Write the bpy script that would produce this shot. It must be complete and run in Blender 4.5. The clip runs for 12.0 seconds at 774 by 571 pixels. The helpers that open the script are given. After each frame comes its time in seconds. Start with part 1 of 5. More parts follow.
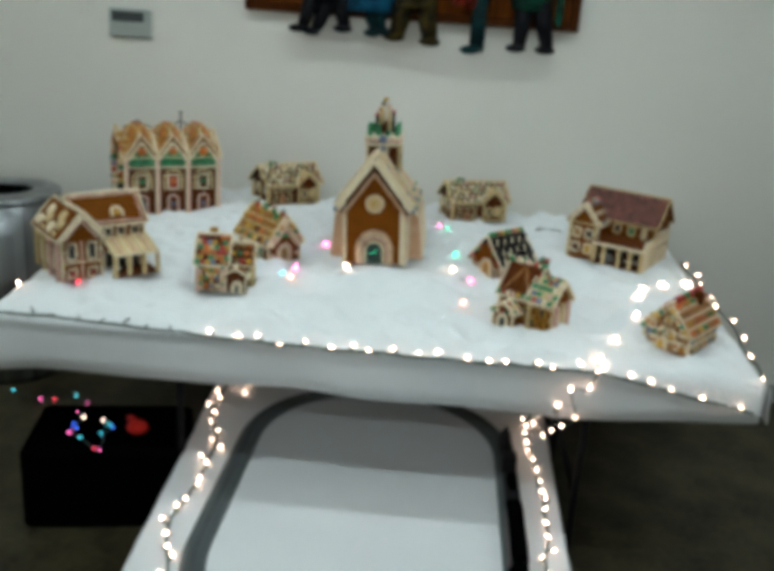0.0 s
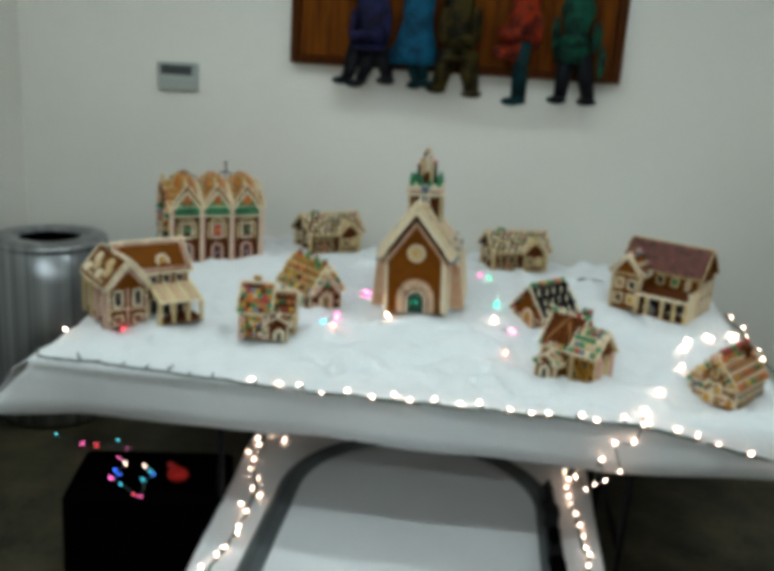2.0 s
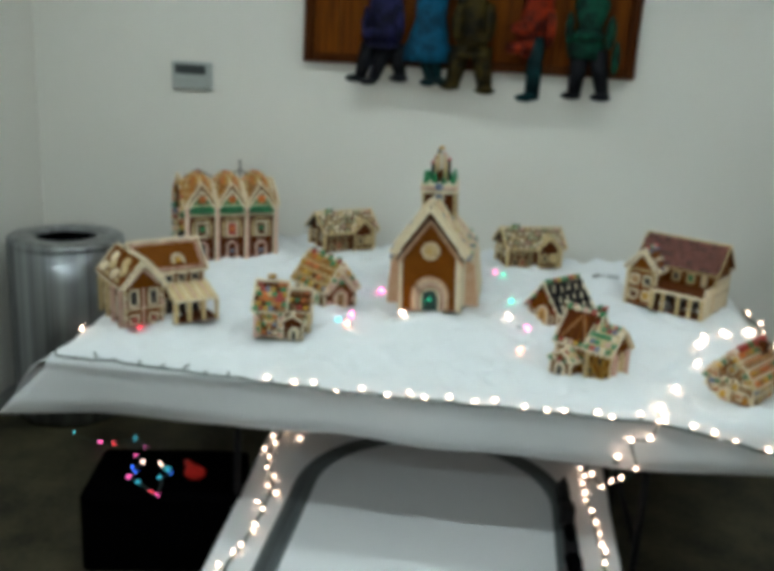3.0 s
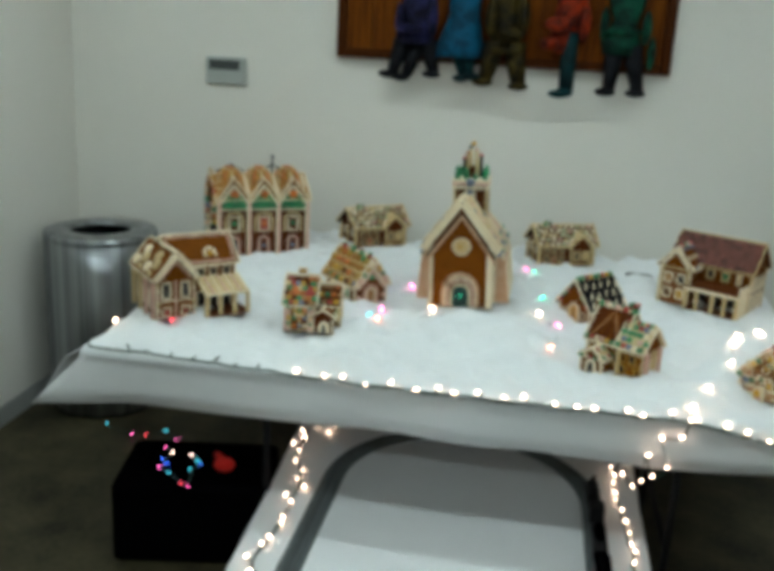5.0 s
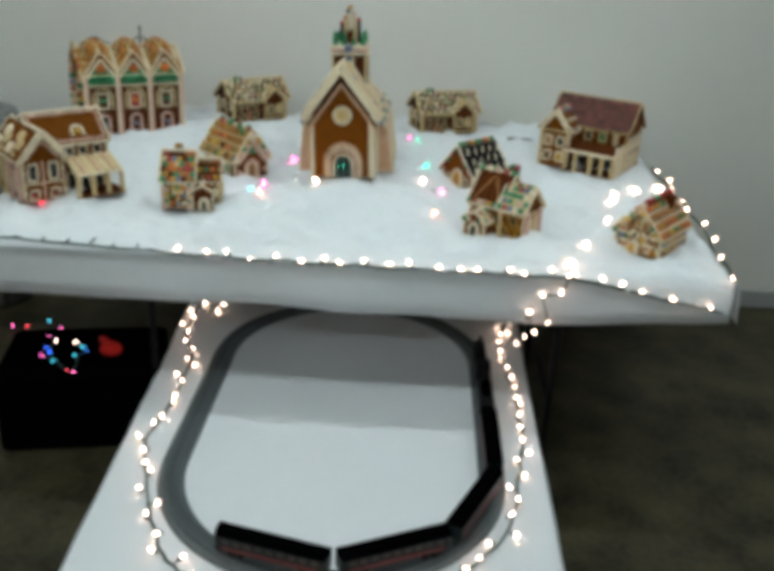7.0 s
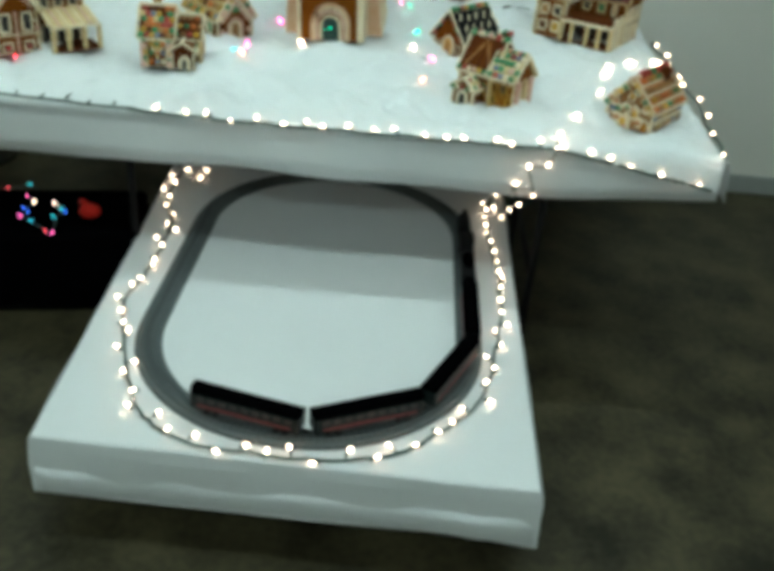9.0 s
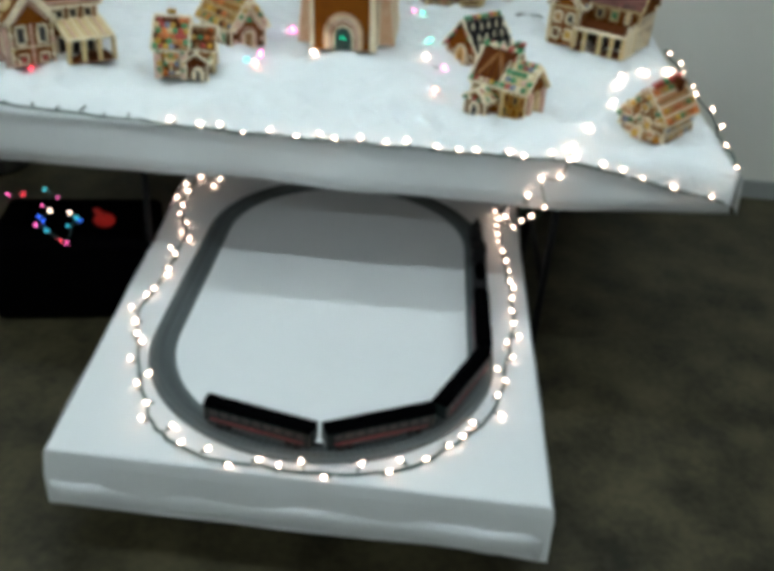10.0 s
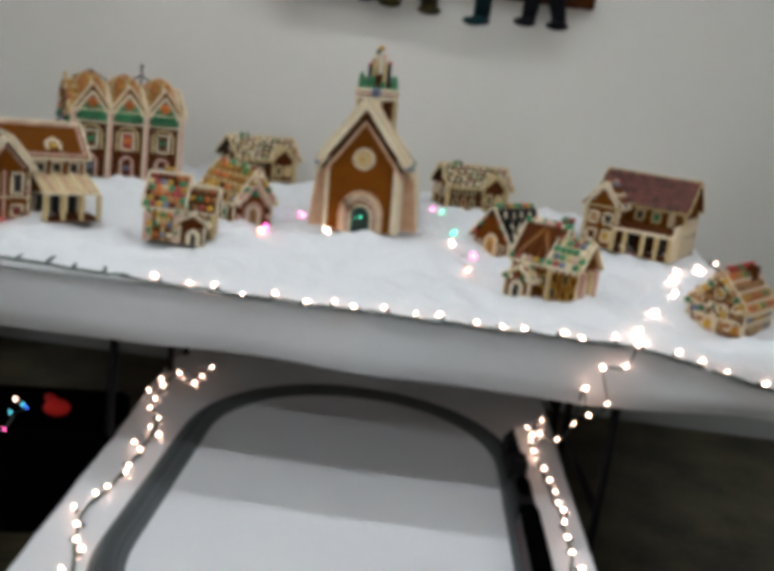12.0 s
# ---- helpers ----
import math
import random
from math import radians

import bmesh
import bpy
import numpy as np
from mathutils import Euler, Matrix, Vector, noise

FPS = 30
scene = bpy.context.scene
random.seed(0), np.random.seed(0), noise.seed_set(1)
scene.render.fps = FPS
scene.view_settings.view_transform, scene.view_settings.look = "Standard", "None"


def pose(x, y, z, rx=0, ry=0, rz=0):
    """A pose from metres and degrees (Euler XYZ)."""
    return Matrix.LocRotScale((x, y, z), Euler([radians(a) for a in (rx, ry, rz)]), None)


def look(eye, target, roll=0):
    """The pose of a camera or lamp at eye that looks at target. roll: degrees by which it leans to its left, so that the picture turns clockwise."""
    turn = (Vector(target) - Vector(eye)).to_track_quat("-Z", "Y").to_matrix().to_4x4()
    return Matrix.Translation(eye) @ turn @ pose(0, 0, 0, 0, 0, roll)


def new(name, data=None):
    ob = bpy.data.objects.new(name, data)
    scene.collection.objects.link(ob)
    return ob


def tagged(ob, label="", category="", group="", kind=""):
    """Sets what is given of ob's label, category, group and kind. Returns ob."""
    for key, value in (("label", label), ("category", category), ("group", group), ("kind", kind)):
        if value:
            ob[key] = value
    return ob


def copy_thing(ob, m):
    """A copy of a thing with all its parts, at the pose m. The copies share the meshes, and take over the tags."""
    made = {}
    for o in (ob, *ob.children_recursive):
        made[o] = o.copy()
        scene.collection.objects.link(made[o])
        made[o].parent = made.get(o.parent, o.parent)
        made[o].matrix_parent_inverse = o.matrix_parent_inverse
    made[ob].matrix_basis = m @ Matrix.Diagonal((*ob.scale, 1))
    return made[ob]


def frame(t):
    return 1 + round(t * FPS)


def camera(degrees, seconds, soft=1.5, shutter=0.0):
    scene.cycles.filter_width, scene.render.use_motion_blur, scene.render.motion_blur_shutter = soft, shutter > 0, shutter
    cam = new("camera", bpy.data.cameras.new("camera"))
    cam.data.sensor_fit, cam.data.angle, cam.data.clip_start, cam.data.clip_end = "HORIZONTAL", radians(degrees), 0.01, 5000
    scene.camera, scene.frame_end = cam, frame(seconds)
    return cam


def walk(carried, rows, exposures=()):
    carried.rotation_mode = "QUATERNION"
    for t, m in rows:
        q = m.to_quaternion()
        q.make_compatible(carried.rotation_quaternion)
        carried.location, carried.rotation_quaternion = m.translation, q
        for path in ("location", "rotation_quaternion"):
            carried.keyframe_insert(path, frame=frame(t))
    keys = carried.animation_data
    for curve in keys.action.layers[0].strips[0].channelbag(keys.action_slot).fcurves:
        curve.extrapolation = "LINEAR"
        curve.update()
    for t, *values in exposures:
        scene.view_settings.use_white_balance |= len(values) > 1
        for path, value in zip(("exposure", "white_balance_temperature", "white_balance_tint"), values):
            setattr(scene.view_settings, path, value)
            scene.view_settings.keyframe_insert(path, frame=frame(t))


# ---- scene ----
cam = camera(47.3, 12.0, 6.0)
PATH = [
    (0, (0.185, -2.439, 1.76), (0.082, -0.545, 1.127), 4.0),
    (0.5, (0.185, -2.443, 1.765), (0.06, -0.545, 1.148), 3.5),
    (1, (0.177, -2.439, 1.766), (0.018, -0.54, 1.161), 3.3),
    (1.5, (0.171, -2.441, 1.772), (-0.001, -0.534, 1.193), 3.6),
    (2, (0.169, -2.443, 1.768), (-0.026, -0.526, 1.231), 3.7),
    (2.5, (0.167, -2.447, 1.764), (-0.041, -0.532, 1.227), 3.4),
    (3, (0.171, -2.444, 1.772), (-0.057, -0.533, 1.226), 3.1),
    (3.2, (0.171, -2.444, 1.771), (-0.066, -0.533, 1.236), 3.1),
    (4.8, (0.176, -2.445, 1.761), (-0.136, -0.546, 1.235), 2.9),
    (5, (0.176, -2.445, 1.761), (-0.122, -0.546, 1.208), 3.1),
    (5.5, (0.176, -2.443, 1.758), (-0.059, -0.552, 1.148), 3.4),
    (6, (0.179, -2.438, 1.751), (0.031, -0.551, 1.105), 3.6),
    (6.5, (0.205, -2.425, 1.749), (0.125, -0.553, 1.051), 3.1),
    (7, (0.209, -2.432, 1.718), (0.168, -0.595, 0.928), 2.9),
    (7.5, (0.221, -2.431, 1.692), (0.187, -0.66, 0.764), 3.6),
    (7.7, (0.22, -2.43, 1.681), (0.206, -0.687, 0.701), 4.4),
    (9.3, (0.247, -2.422, 1.658), (0.237, -0.709, 0.634), 5.2),
    (9.5, (0.247, -2.422, 1.658), (0.225, -0.709, 0.625), 5.1),
    (10, (0.243, -2.409, 1.703), (0.209, -0.694, 0.675), 4.7),
    (10.5, (0.237, -2.414, 1.7), (0.179, -0.636, 0.785), 3.1),
    (11, (0.219, -2.344, 1.663), (0.09, -0.499, 0.902), 4.0),
    (11.5, (0.176, -2.175, 1.458), (0.169, -0.246, 0.931), 4.6),
    (12, (0.125, -2.048, 1.272), (0.086, -0.098, 0.828), 7.3),
]
EXPOSURES = [(0, -0.07, 6250, 11), (5.5, -0.08, 6250, 6), (6.0, -0.1, 6250, 0), (6.5, -0.1, 6200, 0), (7.0, -0.07, 6200, 12), (7.5, -0.07, 6050, -4), (9.5, 0.08, 6100, -3), (10.0, 0.1, 6100, 11), (10.5, -0.02, 6150, -2), (11.0, -0.07, 6150, 2), (11.3, -0.05, 10650, 32), (11.6, -0.05, 10650, 32), (12.0, -0.12, 6500, 24)]
walk(cam, [(t, look(eye, target, roll)) for t, eye, target, roll in PATH], EXPOSURES)

TABLE = 0.74          # height of the long table
BOARD = 0.28          # height of the low train table
WALL = 1.57           # back wall
CEIL = 2.75

# ---- world and lamps ----
world = bpy.data.worlds.new("world")
world.use_nodes = True
world.node_tree.nodes["Background"].inputs[0].default_value = (0.9, 0.95, 1.0, 1)
world.node_tree.nodes["Background"].inputs[1].default_value = 0.01
scene.world = world


# ---- materials ----
def material(name, colour, rough=0.6, metal=0.0, second=None, scale=8.0, amount=0.5, bump=0.0, bump_scale=40.0,
             spec=0.5, island=0.0, stretch=(1, 1, 1), sss=0.0, coat=0.0, low=0.45, high=0.95):
    m = bpy.data.materials.new(name)
    m.use_nodes = True
    nt = m.node_tree
    b = nt.nodes["Principled BSDF"]
    b.inputs["Roughness"].default_value = rough
    b.inputs["Metallic"].default_value = metal
    b.inputs["Specular IOR Level"].default_value = spec
    b.inputs["Coat Weight"].default_value = coat
    if sss:
        b.inputs["Subsurface Weight"].default_value = sss
        b.inputs["Subsurface Radius"].default_value = (0.01, 0.01, 0.01)
    tc = nt.nodes.new("ShaderNodeTexCoord")
    mp = nt.nodes.new("ShaderNodeMapping")
    mp.inputs["Scale"].default_value = stretch
    nt.links.new(tc.outputs["Object"], mp.inputs["Vector"])
    second = second or tuple(c * 0.8 for c in colour)
    n1 = nt.nodes.new("ShaderNodeTexNoise")
    n1.inputs["Scale"].default_value, n1.inputs["Detail"].default_value = scale, 5
    n2 = nt.nodes.new("ShaderNodeTexNoise")
    n2.inputs["Scale"].default_value, n2.inputs["Detail"].default_value = scale * 9, 3
    nt.links.new(mp.outputs[0], n1.inputs["Vector"])
    nt.links.new(mp.outputs[0], n2.inputs["Vector"])
    add = nt.nodes.new("ShaderNodeMath")
    add.operation = "MULTIPLY_ADD"
    add.inputs[1].default_value = 0.4
    nt.links.new(n2.outputs["Fac"], add.inputs[0])
    nt.links.new(n1.outputs["Fac"], add.inputs[2])
    ramp = nt.nodes.new("ShaderNodeMapRange")
    ramp.inputs["From Min"].default_value, ramp.inputs["From Max"].default_value = low, high
    ramp.inputs["To Max"].default_value = amount
    nt.links.new(add.outputs[0], ramp.inputs["Value"])
    mix = nt.nodes.new("ShaderNodeMix")
    mix.data_type = "RGBA"
    mix.inputs["A"].default_value, mix.inputs["B"].default_value = (*colour, 1), (*second, 1)
    nt.links.new(ramp.outputs[0], mix.inputs["Factor"])
    last = mix.outputs["Result"]
    if island:
        info = nt.nodes.new("ShaderNodeObjectInfo")
        hsv = nt.nodes.new("ShaderNodeHueSaturation")
        mr = nt.nodes.new("ShaderNodeMapRange")
        mr.inputs["To Min"].default_value, mr.inputs["To Max"].default_value = 1 - island, 1 + island
        nt.links.new(info.outputs["Random"], mr.inputs["Value"])
        nt.links.new(mr.outputs[0], hsv.inputs["Value"])
        nt.links.new(last, hsv.inputs["Color"])
        last = hsv.outputs["Color"]
    nt.links.new(last, b.inputs["Base Color"])
    if bump:
        n3 = nt.nodes.new("ShaderNodeTexNoise")
        n3.inputs["Scale"].default_value, n3.inputs["Detail"].default_value = bump_scale, 4
        nt.links.new(mp.outputs[0], n3.inputs["Vector"])
        bp = nt.nodes.new("ShaderNodeBump")
        bp.inputs["Strength"].default_value, bp.inputs["Distance"].default_value = bump, 0.01
        nt.links.new(n3.outputs["Fac"], bp.inputs["Height"])
        nt.links.new(bp.outputs[0], b.inputs["Normal"])
    return m


def glowing(name, colour, strength):
    m = bpy.data.materials.new(name)
    m.use_nodes = True
    b = m.node_tree.nodes["Principled BSDF"]
    b.inputs["Base Color"].default_value = (*colour, 1)
    b.inputs["Roughness"].default_value = 0.3
    b.inputs["Emission Color"].default_value = (*colour, 1)
    b.inputs["Emission Strength"].default_value = strength
    return m


PAINT = material("wall_paint", (0.82, 0.795, 0.735), 0.75, second=(0.78, 0.76, 0.705), scale=1.3, bump=0.08, bump_scale=160)
CEILING = material("ceiling_paint", (0.75, 0.75, 0.73), 0.9, bump=0.1, bump_scale=90)
FLOOR = material("dark_floor", (0.080, 0.068, 0.037), 0.5, spec=0.2, low=0.5, high=0.9, second=(0.015, 0.013, 0.007), scale=4.5, amount=1.0, bump=0.1, bump_scale=60)
BASE = material("baseboard_grey", (0.36, 0.37, 0.36), 0.5, scale=3)
CLOTH = material("white_cloth", (0.74, 0.75, 0.76), 0.85, second=(0.66, 0.67, 0.69), scale=5, bump=0.15, bump_scale=220)
PAPER = material("white_board_cover", (0.78, 0.79, 0.80), 0.6, second=(0.72, 0.73, 0.75), scale=3, bump=0.08, bump_scale=30)
SNOW = material("snow_batting", (0.86, 0.88, 0.89), 0.95, second=(0.80, 0.83, 0.85), scale=9, bump=0.5, bump_scale=70)
GINGER = material("gingerbread", (0.200, 0.060, 0.0025), 0.8, second=(0.115, 0.030, 0.002), scale=25, bump=0.25, bump_scale=150, island=0.15, spec=0.12)
DARKGINGER = material("dark_gingerbread", (0.110, 0.027, 0.004), 0.8, second=(0.060, 0.014, 0.003), scale=25, bump=0.25, bump_scale=150, spec=0.12)
ICING = material("white_icing", (0.90, 0.80, 0.59), 0.5, second=(0.66, 0.48, 0.25), scale=30, bump=0.15, bump_scale=120)
CREAM = material("cream_icing", (0.72, 0.56, 0.28), 0.5, second=(0.48, 0.33, 0.14), scale=30, bump=0.2, bump_scale=120)
PEACH = material("peach_icing", (0.66, 0.34, 0.17), 0.5, second=(0.78, 0.55, 0.36), scale=50, amount=0.9, bump=0.15, bump_scale=120)
PALE = material("pale_green_icing", (0.45, 0.50, 0.30), 0.5, scale=40, island=0.1)
PINK = material("pink_striped_icing", (0.66, 0.30, 0.23), 0.45, second=(0.76, 0.60, 0.48), scale=60, amount=1)
HOLLOW = material("dark_window", (0.012, 0.010, 0.012), 0.35)
WAFER = material("tan_wafer", (0.50, 0.22, 0.018), 0.65, second=(0.30, 0.10, 0.008), scale=60, bump=0.2, bump_scale=180, island=0.3)
CHOC = material("dark_cookie", (0.006, 0.006, 0.008), 0.75, spec=0.1, second=(0.012, 0.011, 0.012), scale=50, bump=0.2, bump_scale=150)
GREEN = material("green_candy", (0.012, 0.24, 0.085), 0.35, second=(0.02, 0.13, 0.05), scale=40, island=0.3, coat=0.3)
RED = material("red_candy", (0.42, 0.035, 0.025), 0.3, scale=40, island=0.3, coat=0.3)
YELLOW = material("yellow_candy", (0.62, 0.34, 0.02), 0.35, scale=40, island=0.3, coat=0.3)
ORANGE = material("orange_candy", (0.60, 0.15, 0.015), 0.35, scale=40, island=0.3, coat=0.3)
BLUE = material("blue_grey_candy", (0.16, 0.20, 0.30), 0.35, scale=40, island=0.2, coat=0.3)
MAUVE = material("mauve_sugar_tile", (0.125, 0.034, 0.022), 0.6, second=(0.19, 0.068, 0.05), scale=60, amount=0.6, island=0.45)
NUT = material("almond", (0.38, 0.19, 0.06), 0.6, second=(0.24, 0.10, 0.03), scale=60, island=0.3)
# upright streaks in the steel's colour paint reflections of the room
STEEL = material("steel_painted_reflections", (0.44, 0.46, 0.48), 0.30, 0.97, second=(0.17, 0.18, 0.187), scale=2.4, low=0.55, high=0.82, amount=0.9, stretch=(7, 7, 0.03), bump=0.02, bump_scale=30)
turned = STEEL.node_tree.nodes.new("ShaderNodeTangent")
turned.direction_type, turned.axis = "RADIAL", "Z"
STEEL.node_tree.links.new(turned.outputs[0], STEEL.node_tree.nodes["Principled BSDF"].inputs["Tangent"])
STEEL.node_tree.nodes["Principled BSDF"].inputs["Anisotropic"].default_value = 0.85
BLACK = material("black_cloth", (0.0014, 0.0014, 0.0017), 1.0, scale=12, spec=0.0)
METALBLACK = material("black_metal", (0.005, 0.005, 0.006), 0.6, 0.0, scale=20, spec=0.2)
ROADBED = material("grey_roadbed", (0.125, 0.142, 0.146), 0.85, second=(0.085, 0.098, 0.10), scale=60, bump=0.4, bump_scale=200)
RAIL = material("nickel_rail", (0.13, 0.145, 0.148), 0.6, 0.2)
TIE = material("black_sleeper", (0.085, 0.097, 0.099), 0.8)
COACH = material("coach_green_black", (0.005, 0.011, 0.011), 0.45, scale=20, spec=0.2)
STRIPE = material("coach_red_stripe", (0.20, 0.030, 0.036), 0.5, scale=20, second=(0.09, 0.014, 0.018), amount=0.9)
WIRE = material("green_wire", (0.012, 0.045, 0.03), 0.5)
WOOD = material("stained_wood", (0.215, 0.060, 0.004), 0.5, spec=0.06, second=(0.055, 0.012, 0.002), scale=5, amount=1.0, stretch=(9, 9, 0.7), bump=0.05)
WOODDARK = material("stained_wood_edge", (0.085, 0.022, 0.003), 0.5, spec=0.06, second=(0.035, 0.009, 0.002), scale=5, amount=1.0, stretch=(9, 9, 0.7))
PLATE = material("plate_grey", (0.43, 0.46, 0.44), 0.5)
PLATEDARK = material("plate_screen", (0.045, 0.055, 0.055), 0.3)
REDCLOTH = material("red_felt", (0.78, 0.016, 0.008), 0.8, scale=30)
UNLIT = material("clear_bulb", (0.10, 0.12, 0.11), 0.2)
LAMPFRAME = material("lamp_frame", (0.7, 0.7, 0.7), 0.5)
GREYBLUE = material("navy_clay", (0.022, 0.022, 0.085), 0.55, second=(0.004, 0.004, 0.012), scale=22, amount=1, low=0.55, high=0.8, spec=0.12, bump=0.5, bump_scale=30)
BLACKCLAY = material("black_clay", (0.003, 0.003, 0.005), 0.55, second=(0.008, 0.009, 0.012), scale=22, amount=1, low=0.55, high=0.8, spec=0.12, bump=0.5, bump_scale=30)
SKYBLUE = material("blue_clay", (0.006, 0.095, 0.185), 0.55, second=(0.003, 0.035, 0.07), scale=22, amount=1, low=0.55, high=0.8, spec=0.12, bump=0.5, bump_scale=30)
OLIVE = material("olive_clay", (0.062, 0.043, 0.007), 0.55, second=(0.008, 0.006, 0.003), scale=22, amount=1, low=0.55, high=0.8, spec=0.12, bump=0.5, bump_scale=30)
REDCLAY = material("red_clay", (0.32, 0.028, 0.006), 0.55, second=(0.05, 0.006, 0.003), scale=22, amount=1, low=0.55, high=0.8, spec=0.12, bump=0.5, bump_scale=30)
TEAL = material("teal_clay", (0.004, 0.034, 0.038), 0.55, second=(0.002, 0.012, 0.014), scale=22, amount=1, low=0.55, high=0.8, spec=0.12, bump=0.5, bump_scale=30)
GREENCLAY = material("green_clay", (0.008, 0.085, 0.048), 0.55, second=(0.003, 0.016, 0.012), scale=22, amount=1, low=0.55, high=0.8, spec=0.12, bump=0.5, bump_scale=30)
WARM = glowing("warm_bulb", (1.0, 0.68, 0.48), 24.0)
PINKGLOW = glowing("pink_bulb", (1.0, 0.12, 0.42), 11.0)
GREENGLOW = glowing("green_bulb", (0.03, 0.85, 0.45), 7.0)
BLUEGLOW = glowing("blue_bulb", (0.04, 0.16, 1.0), 9.0)
PEACHGLOW = glowing("peach_bulb", (1.0, 0.34, 0.20), 13.0)
REDGLOW = glowing("red_bulb", (1.0, 0.06, 0.09), 9.0)
CYANGLOW = glowing("cyan_bulb", (0.08, 0.70, 0.85), 5.0)
TUBE = glowing("ceiling_lamp_diffuser", (0.87, 1.0, 0.975), 21.0)


# ---- building tools ----
class Shape:
    """Collects solids into one mesh."""

    def __init__(self):
        self.v, self.f, self.mats, self.smooth, self.now = [], [], [], [], 0

    def put(self, vs, fs, m=None, smooth=False):
        o = len(self.v)
        self.v += [tuple(m @ Vector(p)) if m else tuple(p) for p in vs]
        self.f += [tuple(i + o for i in f) for f in fs]
        self.smooth += [smooth] * len(fs)
        self.mats += [self.now] * len(fs)
        return self

    def box(self, c, s, m=None, ch=0.0):
        """A box about c; ch chamfers its upright and lying edges."""
        x, y, z = (k / 2 for k in s)
        ch = min(ch, x * 0.9, y * 0.9, z * 0.9)
        if ch <= 0:
            vs = [(c[0] + i * x, c[1] + j * y, c[2] + k * z) for i in (-1, 1) for j in (-1, 1) for k in (-1, 1)]
            return self.put(vs, [(0, 1, 3, 2), (4, 6, 7, 5), (0, 4, 5, 1), (2, 3, 7, 6), (0, 2, 6, 4), (1, 5, 7, 3)], m)
        rings = []
        for dz, ins in ((-z, ch), (-z + ch, 0), (z - ch, 0), (z, ch)):
            a, b = x - ins, y - ins
            rings.append([(c[0] + p, c[1] + q, c[2] + dz) for p, q in
                          ((-a + ch, -b), (a - ch, -b), (a, -b + ch), (a, b - ch), (a - ch, b), (-a + ch, b), (-a, b - ch), (-a, -b + ch))])
        return self.loft(rings, m)

    def loft(self, rings, m=None, caps=True, smooth=False, closed=False):
        n = len(rings[0])
        vs = [p for r in rings for p in r]
        fs = []
        k = len(rings)
        for i in range(k if closed else k - 1):
            i2 = (i + 1) % k
            fs += [(i * n + j, i * n + (j + 1) % n, i2 * n + (j + 1) % n, i2 * n + j) for j in range(n)]
        if caps and not closed:
            fs += [tuple(reversed(range(n))), tuple((k - 1) * n + j for j in range(n))]
        return self.put(vs, fs, m, smooth)

    def lathe(self, profile, n=16, m=None, smooth=True, caps=True):
        """profile: (radius, z) from bottom to top."""
        rings = [[(r * math.cos(2 * math.pi * j / n), r * math.sin(2 * math.pi * j / n), z) for j in range(n)] for r, z in profile]
        return self.loft(rings, m, caps, smooth)

    def ball(self, c, r, n=8, k=5):
        if not hasattr(r, "__len__"):
            r = (r, r, r)
        rings = []
        for i in range(k + 1):
            a = math.pi * (0.06 + 0.88 * i / k) - math.pi / 2
            rings.append([(c[0] + r[0] * math.cos(a) * math.cos(2 * math.pi * j / n), c[1] + r[1] * math.cos(a) * math.sin(2 * math.pi * j / n),
                           c[2] + r[2] * math.sin(a)) for j in range(n)])
        return self.loft(rings, None, True, True)

    def rope(self, pts, r, n=6, closed=False, wobble=0.0):
        """A round strand along pts."""
        pts = [Vector(p) for p in pts]
        rings = []
        k = len(pts)
        for i, p in enumerate(pts):
            a = pts[(i - 1) % k] if (closed or i) else p
            b = pts[(i + 1) % k] if (closed or i < k - 1) else p
            t = (b - a).normalized() if (b - a).length > 1e-9 else Vector((0, 0, 1))
            u = t.cross(Vector((0, 0, 1)) if abs(t.z) < 0.9 else Vector((1, 0, 0))).normalized()
            w = t.cross(u)
            rr = r * (1 + wobble * random.uniform(-1, 1))
            rings.append([p + rr * (math.cos(2 * math.pi * j / n) * u + math.sin(2 * math.pi * j / n) * w) for j in range(n)])
        return self.loft(rings, None, True, True, closed)

    def prism(self, outline, y0, y1, m=None):
        """outline in x, z, pushed along y from y0 to y1."""
        return self.loft([[(x, y0, z) for x, z in outline], [(x, y1, z) for x, z in outline]], m)

    def mesh(self, name, mats):
        me = bpy.data.meshes.new(name)
        me.from_pydata(self.v, [], self.f)
        for mt in mats:
            me.materials.append(mt)
        me.polygons.foreach_set("use_smooth", self.smooth)
        me.polygons.foreach_set("material_index", self.mats)
        bm = bmesh.new()
        bm.from_mesh(me)
        bmesh.ops.recalc_face_normals(bm, faces=bm.faces)
        bm.to_mesh(me)
        bm.free()
        me.update()
        return me


def part(name, shape, mat, parent=None, label="", m=None):
    """One mesh object, under parent if there is one."""
    mats = mat if isinstance(mat, (list, tuple)) else [mat]
    ob = new(name, shape.mesh(name, mats) if isinstance(shape, Shape) else shape)
    if parent:
        ob.parent = parent
    if m is not None:
        ob.matrix_basis = m
    if label:
        tagged(ob, label)
    return ob


def empty(name, m, label, category, group=""):
    ob = new(name)
    ob.empty_display_size = 0.05
    ob.matrix_basis = m
    return tagged(ob, label, category, group)


def structure(ob, label="", category=""):
    return tagged(ob, label, category, kind="structure")


